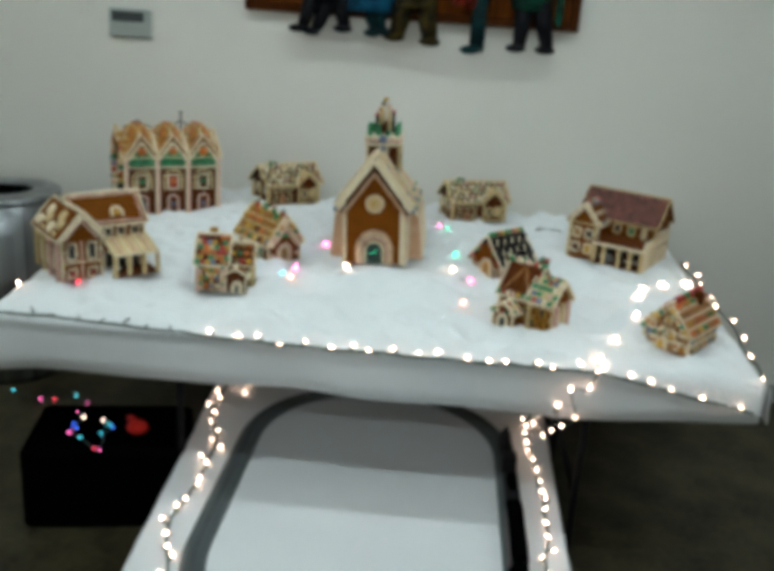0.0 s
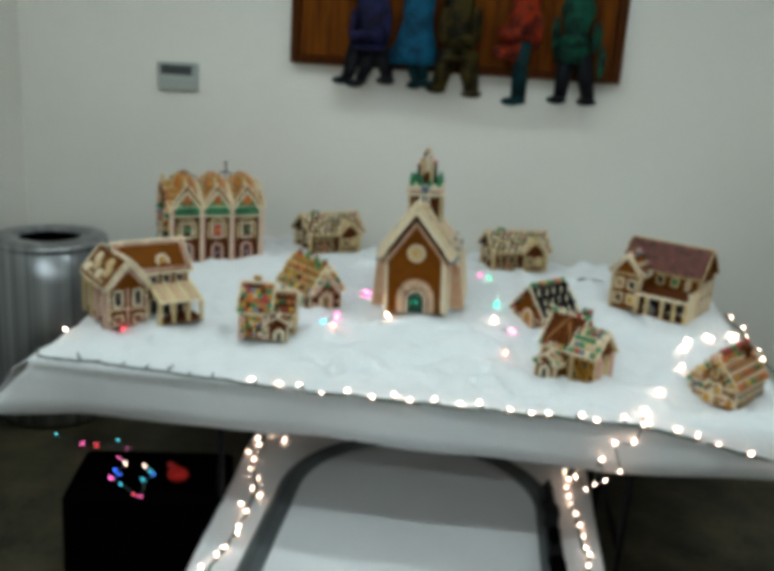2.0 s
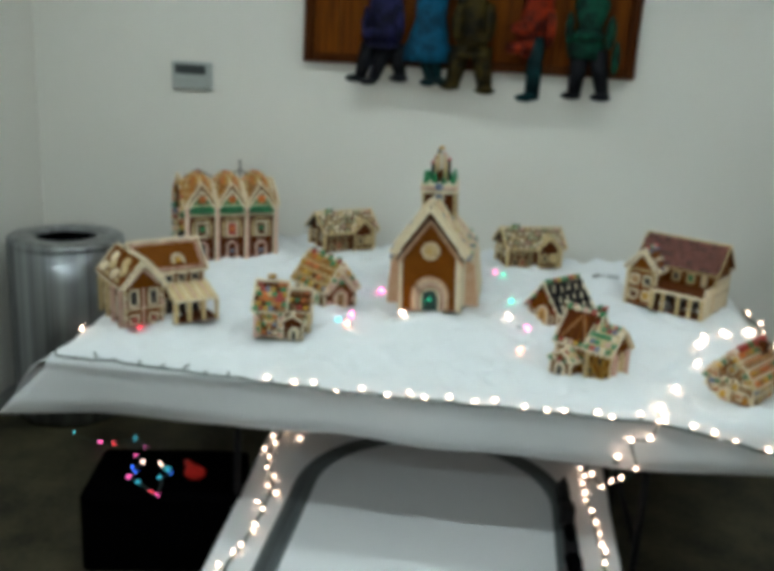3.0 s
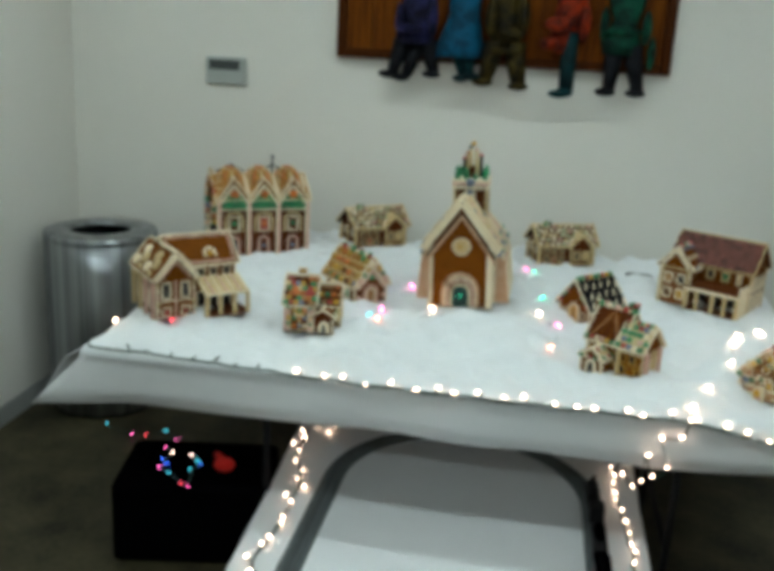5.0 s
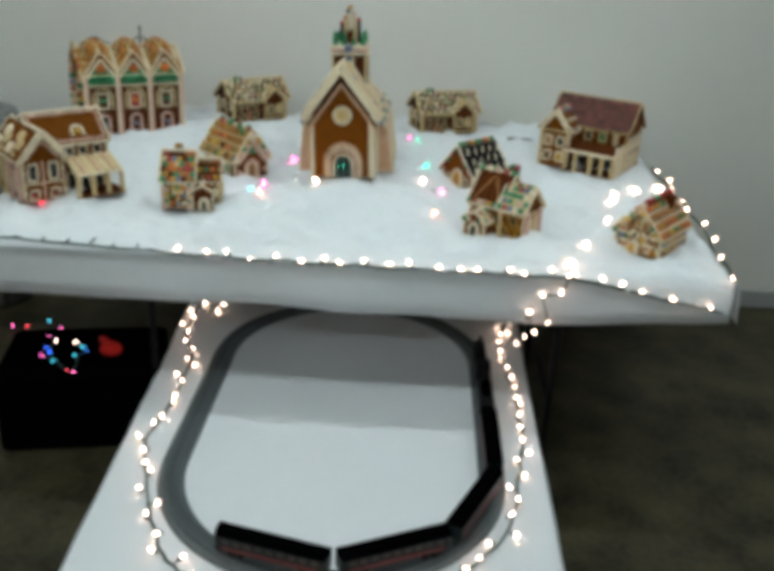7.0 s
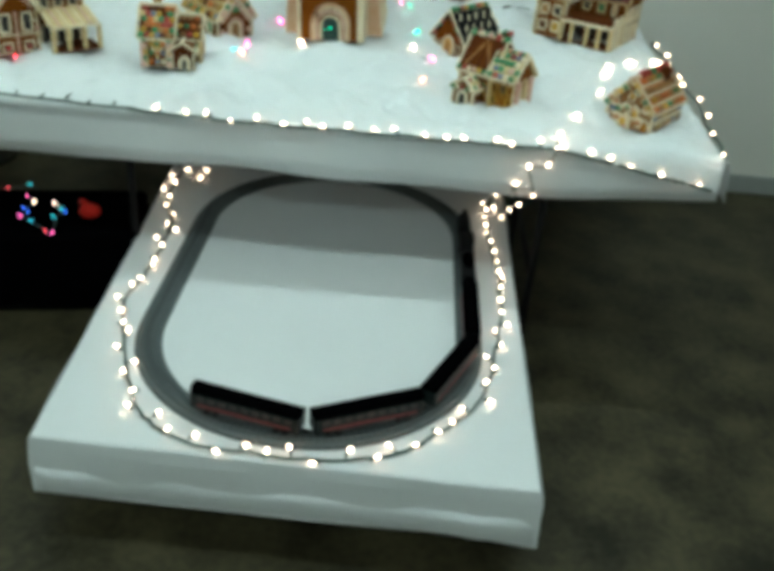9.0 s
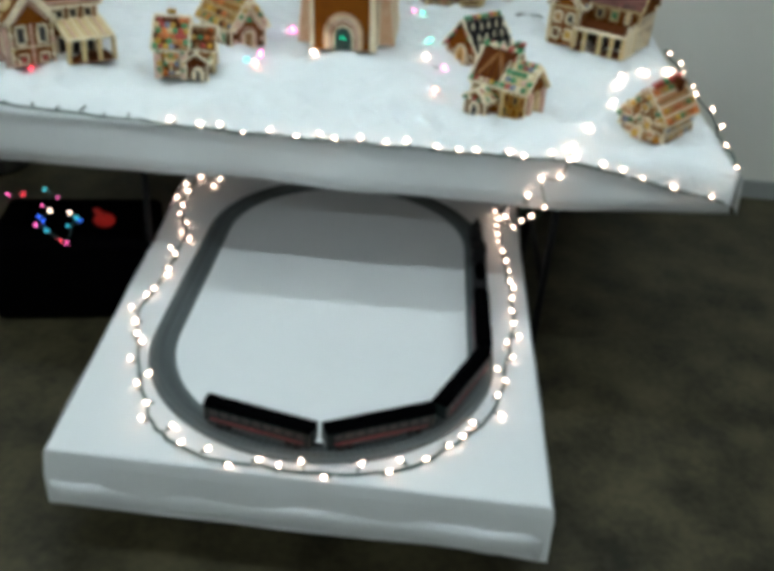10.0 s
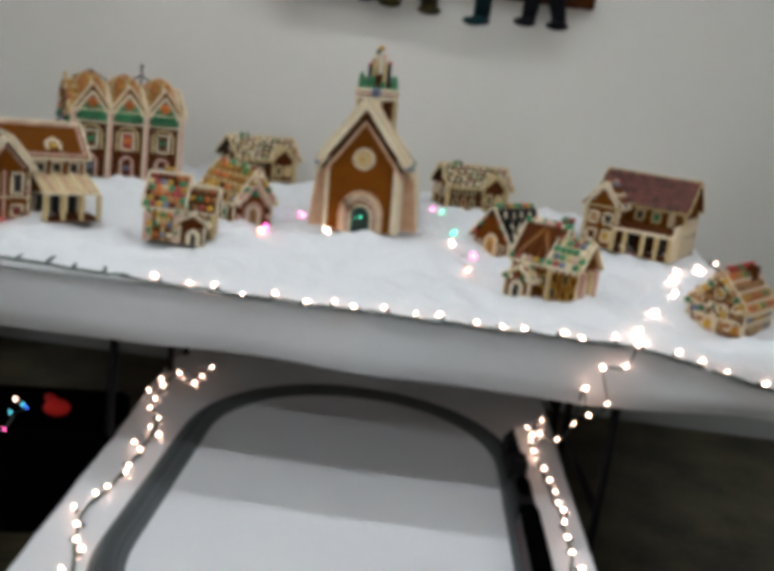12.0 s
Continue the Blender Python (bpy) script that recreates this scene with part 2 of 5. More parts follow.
def resample(pts, step):
    """Even steps along a line of points."""
    pts = [Vector(p) for p in pts]
    out, left = [pts[0]], step
    for a, b in zip(pts, pts[1:]):
        d = (b - a).length
        while d >= left:
            a = a.lerp(b, left / d)
            out.append(a.copy())
            d -= left
            left = step
        left -= d
    return out


def spline(pts, n=6):
    """A smooth line through pts."""
    pts = [Vector(p) for p in pts]
    ext = [2 * pts[0] - pts[1], *pts, 2 * pts[-1] - pts[-2]]
    out = []
    for i in range(1, len(ext) - 2):
        a, b, c, d = ext[i - 1:i + 3]
        for k in range(n):
            t = k / n
            out.append(0.5 * (2 * b + (c - a) * t + (2 * a - 5 * b + 4 * c - d) * t * t + (3 * b - a - 3 * c + d) * t ** 3))
    return out + [pts[-1]]


# ---- the room ----
X0, X1, Y0 = -2.02, 4.2, -5.0
s = Shape().box(((X0 + X1) / 2, (Y0 + WALL) / 2, -0.05), (X1 - X0 + 0.4, WALL - Y0 + 0.4, 0.1))
structure(part("floor", s, FLOOR), "dark brown mottled floor, worn and slightly glossy", "floor")
structure(part("wall_north", Shape().box(((X0 + X1) / 2, WALL + 0.06, CEIL / 2), (X1 - X0, 0.12, CEIL)), PAINT), "pale grey painted wall behind the table", "wall")
structure(part("wall_west", Shape().box((X0 - 0.06, (Y0 + WALL) / 2, CEIL / 2), (0.12, WALL - Y0 + 0.24, CEIL)), PAINT), "pale grey painted side wall beside the bin", "wall")
structure(part("wall_east", Shape().box((X1 + 0.06, (Y0 + WALL) / 2, CEIL / 2), (0.12, WALL - Y0 + 0.24, CEIL)), PAINT), "pale grey painted side wall", "wall")
structure(part("wall_south", Shape().box(((X0 + X1) / 2, Y0 - 0.06, CEIL / 2), (X1 - X0, 0.12, CEIL)), PAINT), "pale grey painted rear wall", "wall")
structure(part("ceiling", Shape().box(((X0 + X1) / 2, (Y0 + WALL) / 2, CEIL + 0.05), (X1 - X0 + 0.4, WALL - Y0 + 0.4, 0.1)), CEILING), "plain white ceiling", "ceiling")
structure(part("baseboard", Shape().box(((X0 + X1) / 2, WALL - 0.006, 0.045), (X1 - X0, 0.012, 0.09), ch=0.004), BASE), "grey baseboard along the wall", "baseboard")
structure(part("baseboard", Shape().box((X0 + 0.006, (Y0 + WALL) / 2 - 0.01, 0.045), (0.012, WALL - Y0 - 0.02, 0.09), ch=0.004), BASE), "grey baseboard along the wall", "baseboard")


def ceiling_light(x, y, length, width):
    lamp = empty("ceiling_light", pose(x, y, CEIL - 0.03), "unseen long white ceiling light with a bright diffuser", "ceiling light", "ceiling lights")
    f = Shape()
    for sx in (-1, 1):
        f.box((sx * (length / 2 + 0.015), 0, 0), (0.03, width + 0.06, 0.058))
        f.box((0, sx * (width / 2 + 0.015), 0), (length, 0.03, 0.058))
    part("frame", f, LAMPFRAME, lamp)
    part("diffuser", Shape().box((0, 0, 0), (length, width, 0.03)), TUBE, lamp, "glowing diffuser")


ceiling_light(0.10, 0.52, 4.2, 0.08)
ceiling_light(0.25, -0.80, 4.2, 0.08)
# added lamp, unseen behind the camera, brightens the near floor and side wall
ceiling_light(0.0, -3.2, 3.1, 0.20)


# ---- the long table, its cloth and snow ----
TW = 1.18


DRIFTS = [(0.0, 0.50, 0.042, 0.006), (-0.09, 0.40, 0.032, 0.010), (0.12, 0.44, 0.016, 0.008), (-0.64, 0.62, 0.038, 0.010), (-0.70, 0.90, 0.026, 0.012),
          (0.22, 0.30, 0.016, 0.014), (-0.30, 0.22, 0.018, 0.016), (0.68, 0.42, 0.020, 0.012), (0.62, 1.05, 0.024, 0.016), (-1.05, 0.70, 0.024, 0.012), (0.95, 0.55, 0.032, 0.010), (-0.22, 1.15, 0.024, 0.012),
          (-0.34, 0.33, 0.022, 0.004), (-0.22, 0.40, 0.024, 0.003), (0.72, 0.74, 0.026, 0.003), (0.14, 0.36, 0.020, 0.003), (-0.86, 0.16, 0.020, 0.004), (0.80, 0.20, 0.020, 0.004)]


def snow_height(x, y):
    h = TABLE + 0.022 + 0.068 * max(0.0, min(1.5, y))
    p = Vector((x * 3.1, y * 3.1, 0.3))
    h += 0.018 * noise.noise(p) + 0.017 * noise.noise(p * 2.7) + 0.011 * noise.noise(p * 5.1) + 0.005 * noise.noise(p * 11.0)
    h += 0.034 * abs(noise.noise(p * 1.9 + Vector((4.0, 1.0, 0.0)))) + 0.016 * abs(noise.noise(p * 4.1)) - 0.011      # puffs of wadding
    for mx, my, mh, mr in DRIFTS:
        h += mh * math.exp(-((x - mx) ** 2 + (y - my) ** 2) / mr)
    h += 0.02 * math.exp(-((x + 0.62) ** 2 + (y - 0.80) ** 2) / 0.012)
    h += 0.02 * math.exp(-((x - 0.80) ** 2 + (y - 0.66) ** 2) / 0.006)
    edge = min(y + 0.005, TW - abs(x), 1.5 - y)
    return TABLE + 0.008 + (h - TABLE - 0.008) * max(0.0, min(1.0, edge / 0.07)) ** 0.6


def folding_table(y):
    t = empty("folding_table", pose(0, y, 0), "long folding table hidden under a white cloth", "table", "long tables")
    part("tabletop", Shape().box((0, 0, TABLE - 0.022), (2 * TW - 0.02, 0.74, 0.04), ch=0.006), PAPER, t)
    for x in (-0.594, 0.70):
        for sy in (-1, 1):
            part("leg", Shape().rope([(x, sy * 0.28, TABLE - 0.04), (x, sy * 0.28, 0.0)], 0.012, 8), METALBLACK, t)
        part("crossbar", Shape().rope([(x, -0.28, 0.25), (x, 0.28, 0.25)], 0.011, 8), METALBLACK, t)


folding_table(0.38)
folding_table(1.13)

# cloth: top sheet with a hanging border, one bent sheet with thickness
NX = 97


def cloth_grid():
    verts, faces = [], []
    xs = [-TW + 2 * TW * i / (NX - 1) for i in range(NX)]
    rows = []
    prof = [(1.50, TABLE + 0.003), (0.75, TABLE + 0.003), (0.02, TABLE + 0.003), (-0.004, TABLE - 0.003), (-0.012, TABLE - 0.02), (-0.013, TABLE - 0.07), (-0.014, TABLE - 0.11), (-0.016, TABLE - 0.16)]
    for k, (y, z) in enumerate(prof):
        row = []
        for x in xs:
            drop = max(0.0, TABLE - 0.02 - z)
            yy = y - drop * (0.10 * noise.noise(Vector((x * 4, 1.7, 0))) + 0.05 * math.sin(x * 9 + 1))
            zz = z + (drop / 0.14) * (0.010 * math.sin(x * 2.1 + 2) + 0.006 * noise.noise(Vector((x * 3, 8, 0))))
            if x > 0.6 and k >= 3:
                zz += (x - 0.6) * 0.09 * drop / 0.14
            if x < -1.0 and k >= 3:
                yy -= (-1.0 - x) * 0.3 * drop / 0.14
            spread = 0.135 * (max(0.0, -0.85 - x) / 0.33) ** 2 * drop / 0.14      # the corner of the cloth stands out
            row.append((x - spread, yy, zz))
        rows.append(row)
    for r in rows:
        verts += r
    for k in range(len(rows) - 1):
        for i in range(NX - 1):
            a = k * NX + i
            faces.append((a, a + 1, a + NX + 1, a + NX))
    for side, sx in ((0, -1), (NX - 1, 1)):
        ys = [1.50 - 1.514 * j / 24 for j in range(25)]
        base = len(verts)
        for q, (dx, dz) in enumerate(((0.0, 0.003), (0.010, -0.02), (0.016, -0.08), (0.022, -0.15))):
            for j, y in enumerate(ys):
                flare = (0.095 if sx < 0 else 0.0) * max(0, 1 - (y + 0.014) / 0.25) * q / 3
                lift = 0.03 * max(0, 1 - (y + 0.014) / 0.3) * q / 3 if sx > 0 else 0
                wav = 0.010 * math.sin(y * 14) * q / 3
                verts.append((sx * (TW + dx + flare + wav), y - flare * 0.3, TABLE + dz + lift))
        for q in range(3):
            for j in range(24):
                a = base + q * 25 + j
                faces.append((a, a + 1, a + 26, a + 25))
    return verts, faces


cv, cf = cloth_grid()
me = bpy.data.meshes.new("tablecloth")
me.from_pydata(cv, [], cf)
me.polygons.foreach_set("use_smooth", [True] * len(cf))
me.materials.append(CLOTH)
cloth = tagged(new("tablecloth", me), "white tablecloth with a short hanging border over the long table", "tablecloth")
solid = cloth.modifiers.new("thickness", "SOLIDIFY")
solid.thickness, solid.offset = 0.002, 1

# snow batting
nx, ny = 220, 140
sv = [(-TW + 0.012 + (2 * TW - 0.024) * i / nx, 0.004 + 1.49 * j / ny) for j in range(ny + 1) for i in range(nx + 1)]
sv = [(x, y, snow_height(x, y)) for x, y in sv]

def sag(x):
    """How far the batting hangs over the front edge."""
    return 0.010 + 0.085 * max(0.0, min(1.0, (x - 0.70) / 0.46))


rows_front = []
for k in (1.0, 0.5):
    rows_front += [(x, -0.022 - 0.004 * k, TABLE + 0.008 - sag(x) * k) for x in [-TW + 0.012 + (2 * TW - 0.024) * i / nx for i in range(nx + 1)]]
sv = rows_front + sv
ny += 2
sf = [(j * (nx + 1) + i, j * (nx + 1) + i + 1, (j + 1) * (nx + 1) + i + 1, (j + 1) * (nx + 1) + i) for j in range(ny) for i in range(nx)]
me = bpy.data.meshes.new("snow_batting")
me.from_pydata(sv, [], sf)
me.polygons.foreach_set("use_smooth", [True] * len(sf))
me.materials.append(SNOW)
tagged(new("snow_batting", me), "white cotton snow batting spread in soft mounds", "fake snow", kind="stuff")

# ---- gingerbread houses: tools ----
def T(x=0, y=0, z=0):
    return Matrix.Translation((x, y, z))


def RZ(a):
    return Matrix.Rotation(radians(a), 4, "Z")


SWEETS = {}
SWEET_SHAPES = {
    "gumdrop": Shape().lathe([(1.0, 0.0), (1.0, 0.35), (0.78, 1.05), (0.35, 1.35)], 9),
    "button": Shape().lathe([(0.75, 0.0), (1.0, 0.22), (0.95, 0.42), (0.55, 0.6)], 9),
    "cookie": Shape().lathe([(0.95, 0.0), (1.0, 0.1), (1.0, 0.25), (0.88, 0.34)], 14),
    "almond": Shape().ball((0, 0, 0.25), (1.0, 0.62, 0.42), 9, 5),
    "wafer": Shape().box((0, 0, 0.16), (2.0, 2.0, 0.32), ch=0.1),
    "stick": Shape().lathe([(1.0, 0.0), (1.0, 9.0), (0.6, 9.6)], 8),
}


def sweet(parent, kind, mat, m, r, name="", sx=1.0, sy=1.0, sz=1.0):
    """One sweet of size r, standing on the face given by m's z axis."""
    key = (kind, mat.name)
    if key not in SWEETS:
        SWEETS[key] = SWEET_SHAPES[kind].mesh(kind, [mat])
    turn = Matrix.Rotation(random.uniform(-0.12, 0.12), 4, "Z")
    return part(name or kind, SWEETS[key], None, parent, "", m @ turn @ Matrix.Diagonal((r * sx, r * sy, r * sz, 1)))


def icing(parent, m, pts, r=0.0045, mat=None, closed=False, name="icing_line"):
    """A piped line of icing through pts, in the frame m."""
    r *= 0.86
    sh = Shape()
    line = []
    for a, b in zip(pts, pts[1:] + (pts[:1] if closed else [])):
        a, b = Vector(a), Vector(b)
        k = max(1, int((b - a).length / 0.014))
        line += [a.lerp(b, i / k) for i in range(k)]
    if not closed:
        line.append(Vector(pts[-1]))
    sh.rope(line, r, 6, closed, 0.22)
    return part(name, sh, mat or ICING, parent, "", m)


ON_FACE = Matrix(((1, 0, 0, 0), (0, 0, -1, 0), (0, 1, 0, 0), (0, 0, 0, 1)))     # lays a sweet flat against an upright face


def arch(w, h, n=8):
    """Outline of an arched opening, w wide and h high, standing on z = 0."""
    r = w / 2
    return [(-r, 0)] + [(-r * math.cos(math.pi * i / n), h - r + r * math.sin(math.pi * i / n)) for i in range(n + 1)] + [(r, 0)]


def opening(parent, F, x, z, w, h, arched=False, pane=None, trim=None, r=0.004, name="window", sill=True):
    """A window or door on the face F (x along it, y inwards, z up): a dark pane set in an icing frame."""
    outline = arch(w, h) if arched else [(-w / 2, 0), (-w / 2, h), (w / 2, h), (w / 2, 0)]
    p = part(name, Shape().prism([(x + a, z + b) for a, b in outline], -0.0025, 0.004), pane or HOLLOW, parent, "", F)
    sh = Shape()
    pts = [(x + a, -0.003, z + b) for a, b in outline]
    line = []
    loop = pts + (pts[:1] if sill else [])
    for a, b in zip(loop, loop[1:]):
        k = max(1, int((Vector(b) - Vector(a)).length / 0.01))
        line += [Vector(a).lerp(Vector(b), i / k) for i in range(k)]
    line.append(Vector(loop[-1]))
    sh.rope(line, r * 0.9, 6, False, 0.2)
    part("frame", sh, trim or ICING, p)
    return p


class Block:
    """A gabled block: its ridge runs along y of the frame B, its gables face -y and +y."""

    def __init__(self, parent, B, w, d, h, r, wall=None, roof=None, over=0.012, t=0.007, edge=None, ridge=True):
        self.parent, self.B, self.w, self.d, self.h, self.r = parent, B, w, d, h, r
        wall, roof, edge = wall or GINGER, roof or GINGER, edge or ICING
        # four walls of baked sheet
        g = [(-w / 2, 0), (w / 2, 0), (w / 2, h), (0, h + r), (-w / 2, h)]
        part("gable_wall", Shape().prism(g, -d / 2, -d / 2 + 0.008), wall, parent, "", B)
        part("gable_wall", Shape().prism(g, d / 2 - 0.008, d / 2), wall, parent, "", B)
        for sx in (-1, 1):
            part("side_wall", Shape().box((sx * (w / 2 - 0.004), 0, h / 2), (0.008, d - 0.016, h)), wall, parent, "", B)
        ca = math.atan2(r, w / 2)
        self.L = math.hypot(w / 2, r) + over
        self.over = over
        self.slopes, self.panels = {}, {}
        for sx in (-1, 1):
            ex, ey = Vector((0, sx, 0)), Vector((-sx * math.cos(ca), 0, math.sin(ca)))
            ez = ex.cross(ey)
            e = Vector((sx * (w / 2 + over * math.cos(ca)), 0, h - over * math.sin(ca))) + ez * 0.001
            S = B @ Matrix(((ex.x, ey.x, ez.x, e.x), (ex.y, ey.y, ez.y, e.y), (ex.z, ey.z, ez.z, e.z), (0, 0, 0, 1)))
            self.slopes[sx] = S
            hl = d / 2 + over
            self.panels[sx] = part("roof_panel", Shape().box((0, self.L / 2, t / 2), (2 * hl, self.L, t), ch=0.0015), roof, parent, "", S)
            if edge:
                for ss in (-1, 1):
                    icing(self.panels[sx], Matrix(), [(ss * hl, 0, t), (ss * hl, self.L, t)], 0.0045, edge)
                icing(self.panels[sx], Matrix(), [(-hl, 0, t * 0.6), (hl, 0, t * 0.6)], 0.004, edge)
            for k in range(int(2 * hl / 0.017)):
                sweet(self.panels[sx], "gumdrop", edge, T(-hl + 0.009 + 0.017 * k, 0.002, t * 0.2) @ Matrix.Rotation(radians(100), 4, "X"), 0.0042, "icing_drop", 1, 1, 1.6)
        self.t, self.hl = t, d / 2 + over
        if ridge:
            zr = h + r + t * 1.1
            icing(parent, B, [(0, -self.hl, zr), (0, self.hl, zr)], 0.006, edge, name="ridge_icing")
        for sx in (-1, 1):
            for sy in (-1, 1):
                icing(parent, B, [(sx * w / 2, sy * d / 2, 0.0), (sx * w / 2, sy * d / 2, h - 0.004)], 0.0045, edge, name="corner_icing")

    def face(self, which):
        if which == "front":
            return self.B @ T(0, -self.d / 2, 0)
        if which == "back":
            return self.B @ RZ(180) @ T(0, -self.d / 2, 0)
        return self.B @ (RZ(90) if which == "right" else RZ(-90)) @ T(0, -self.w / 2, 0)

    def tiles(self, sx, kind, mats, nx, ny, r, x0=None, x1=None, y0=0.0, y1=None, stagger=True, lift=0.0, **shape):
        """Rows of sweets on one slope."""
        x0 = -self.hl + r if x0 is None else x0
        x1 = self.hl - r if x1 is None else x1
        y0, y1 = y0 + r, (self.L if y1 is None else y1) - r
        for j in range(ny):
            for i in range(nx):
                x = x0 + (x1 - x0) * (i + (0.5 if stagger and j % 2 else 0)) / max(1, nx - 1 + (0.5 if stagger else 0))
                y = y0 + (y1 - y0) * j / max(1, ny - 1)
                m = mats[(i + j * 2 + (i * j) % 3) % len(mats)] if isinstance(mats, list) else mats
                sweet(self.panels[sx], kind, m, T(x, y, self.t + lift), r, **shape)


def house(name, x, y, rot, label, category="gingerbread house", sink=0.009, size=1.0, lean=0.0):
    e = empty(name, pose(x, y, snow_height(x, y) - sink, 0, lean, rot), label, category, "gingerbread village")
    e.scale = size if isinstance(size, tuple) else (size, size, size)
    return e


I4 = Matrix()


# ---- church ----
def church():
    e = house("gingerbread_church", -0.030, 0.785, -1, "brown gingerbread church with white icing, tower and arched green door", "gingerbread church", lean=-2.5)
    b = Block(e, T(0, 0.04, 0), 0.236, 0.29, 0.198, 0.134, over=0.036, t=0.010, roof=CREAM)
    f = Block(e, T(0, -0.145, 0), 0.224, 0.075, 0.236, 0.148, over=0.030, t=0.014, roof=ICING)
    for sx in (-1, 1):
        for i in range(3):
            icing(f.panels[sx], I4, [(-0.05 + 0.042 * i, 0.004, 0.015), (-0.05 + 0.042 * i, f.L, 0.015)], 0.0055, PINK if i % 2 else CREAM, name="roof_rib")
    F = f.face("front")
    # door with stepped icing arches
    opening(e, F, 0, 0.0, 0.066, 0.084, True, material("church_door_dark", (0.006, 0.035, 0.028), 0.3), ICING, 0.0055, "door", False)
    for w, h, mt, r in ((0.092, 0.101, PINK, 0.0060), (0.112, 0.113, ICING, 0.0050)):
        icing(e, F, [(a, -0.004, c) for a, c in arch(w, h)], r, mt, name="arch_icing")
    icing(e, F, [(a, -0.004, c) for a, c in arch(0.128, 0.124)], 0.0055, PEACH, name="arch_icing")
    # rose window
    rw = part("rose_window", SWEET_SHAPES["cookie"].mesh("rose_window", [CREAM]), None, e, "cream round cookie window", F @ T(0, 0, 0.222) @ ON_FACE @ Matrix.Diagonal((0.026, 0.026, 0.018, 1)))
    icing(e, F, [(0.030 * math.cos(a), -0.004, 0.222 + 0.030 * math.sin(a)) for a in [k * math.pi / 8 for k in range(16)]], 0.0045, ICING, True, "window_icing")
    sweet(e, "gumdrop", YELLOW, F @ T(-0.004, -0.006, 0.222) @ ON_FACE, 0.007)
    # gable bands
    hl, ca = 0.145 + f.hl, math.atan2(0.148, 0.112)
    for k, (off, mt, r) in enumerate(((0.006, ICING, 0.0085), (0.023, CHOC, 0.0035), (0.033, PEACH, 0.0070))):
        for sx in (-1, 1):
            ex = 0.112 + 0.030 * math.cos(ca)
            top = 0.387 - off / math.cos(ca)
            xe = ex - (0.010 if k else 0)
            icing(e, I4, [(0, -hl + 0.008 * k - 0.004, top), (sx * xe, -hl + 0.008 * k - 0.004, top - xe * math.tan(ca))], r, mt, name="gable_icing")
    for sx in (-1, 1):
        pw = 0.022 if sx > 0 else 0.012
        part("corner_post", Shape().box((sx * (0.113 - pw / 2), -0.187, 0.112), (pw, 0.012, 0.224), ch=0.003), ICING, e, "white iced corner post")
        for i in range(5):
            y = -0.09 + i * 0.066
            bt = part("buttress", Shape().prism([(0, 0), (0.050, 0), (0.034, 0.16), (0.0, 0.20)], -0.009, 0.009), PINK if i % 2 else PEACH, e, "striped candy buttress", T(sx * 0.118, y, 0) @ RZ(0 if sx > 0 else 180))
            icing(bt, I4, [(0.051, 0, 0.0), (0.035, 0, 0.16), (0.001, 0, 0.201)], 0.004, ICING)
        # roof: pink and white ribs down the slope
        for i in range(9):
            x = -b.hl + 0.02 + i * (2 * b.hl - 0.04) / 8
            icing(b.panels[sx], I4, [(x, 0.004, 0.011), (x, b.L, 0.011)], 0.006, PINK if i % 2 else ICING, name="roof_rib")
        b.tiles(sx, "button", [BLUE, GREEN, ICING], 8, 2, 0.009, y0=0.01, y1=0.06, lift=0.004)
        f.tiles(sx, "button", [ICING, CREAM, BLUE], 3, 6, 0.010)
        sweet(e, "gumdrop", BLUE, T(sx * 0.134, -hl, 0.200), 0.010)
    # tower
    t = T(0.005, 0.085, 0)
    part("tower", Shape().box((0, 0, 0.315), (0.118, 0.110, 0.21), ch=0.002), DARKGINGER, e, "", t)
    for sx in (-1, 1):
        for sy in (-1, 1):
            icing(e, t, [(sx * 0.059, sy * 0.055, 0.27), (sx * 0.059, sy * 0.055, 0.42)], 0.006, CREAM, name="corner_icing")
    opening(e, t @ T(0, -0.055, 0), 0, 0.350, 0.030, 0.048, True, BLUE, ICING, 0.004, "louvre", False)
    for z, mt in ((0.398, ICING), (0.412, PINK), (0.424, ICING)):
        icing(e, t, [(-0.064, -0.060, z), (0.064, -0.060, z), (0.064, 0.060, z), (-0.064, 0.060, z)], 0.0065, mt, True, "tower_band")
    part("tower_deck", Shape().box((0, 0, 0.424), (0.122, 0.114, 0.010), ch=0.002), ICING, e, "", t)
    for x, y, hgt in ((-0.050, -0.046, 3.4), (0.050, -0.044, 3.0), (0.016, -0.048, 1.6), (-0.048, 0.044, 2.6), (0.050, 0.044, 3.0), (0.0, 0.048, 2.4)):
        sweet(e, "gumdrop", GREEN, t @ T(x, y, 0.429), 0.0105, "gumdrop", 1, 1, hgt)
    # a cluster of candy sticks in place of a spire
    part("steeple", Shape().box((0, 0, 0.452), (0.026, 0.026, 0.048), ch=0.003), DARKGINGER, e, "small brown block under the candy spire", t)
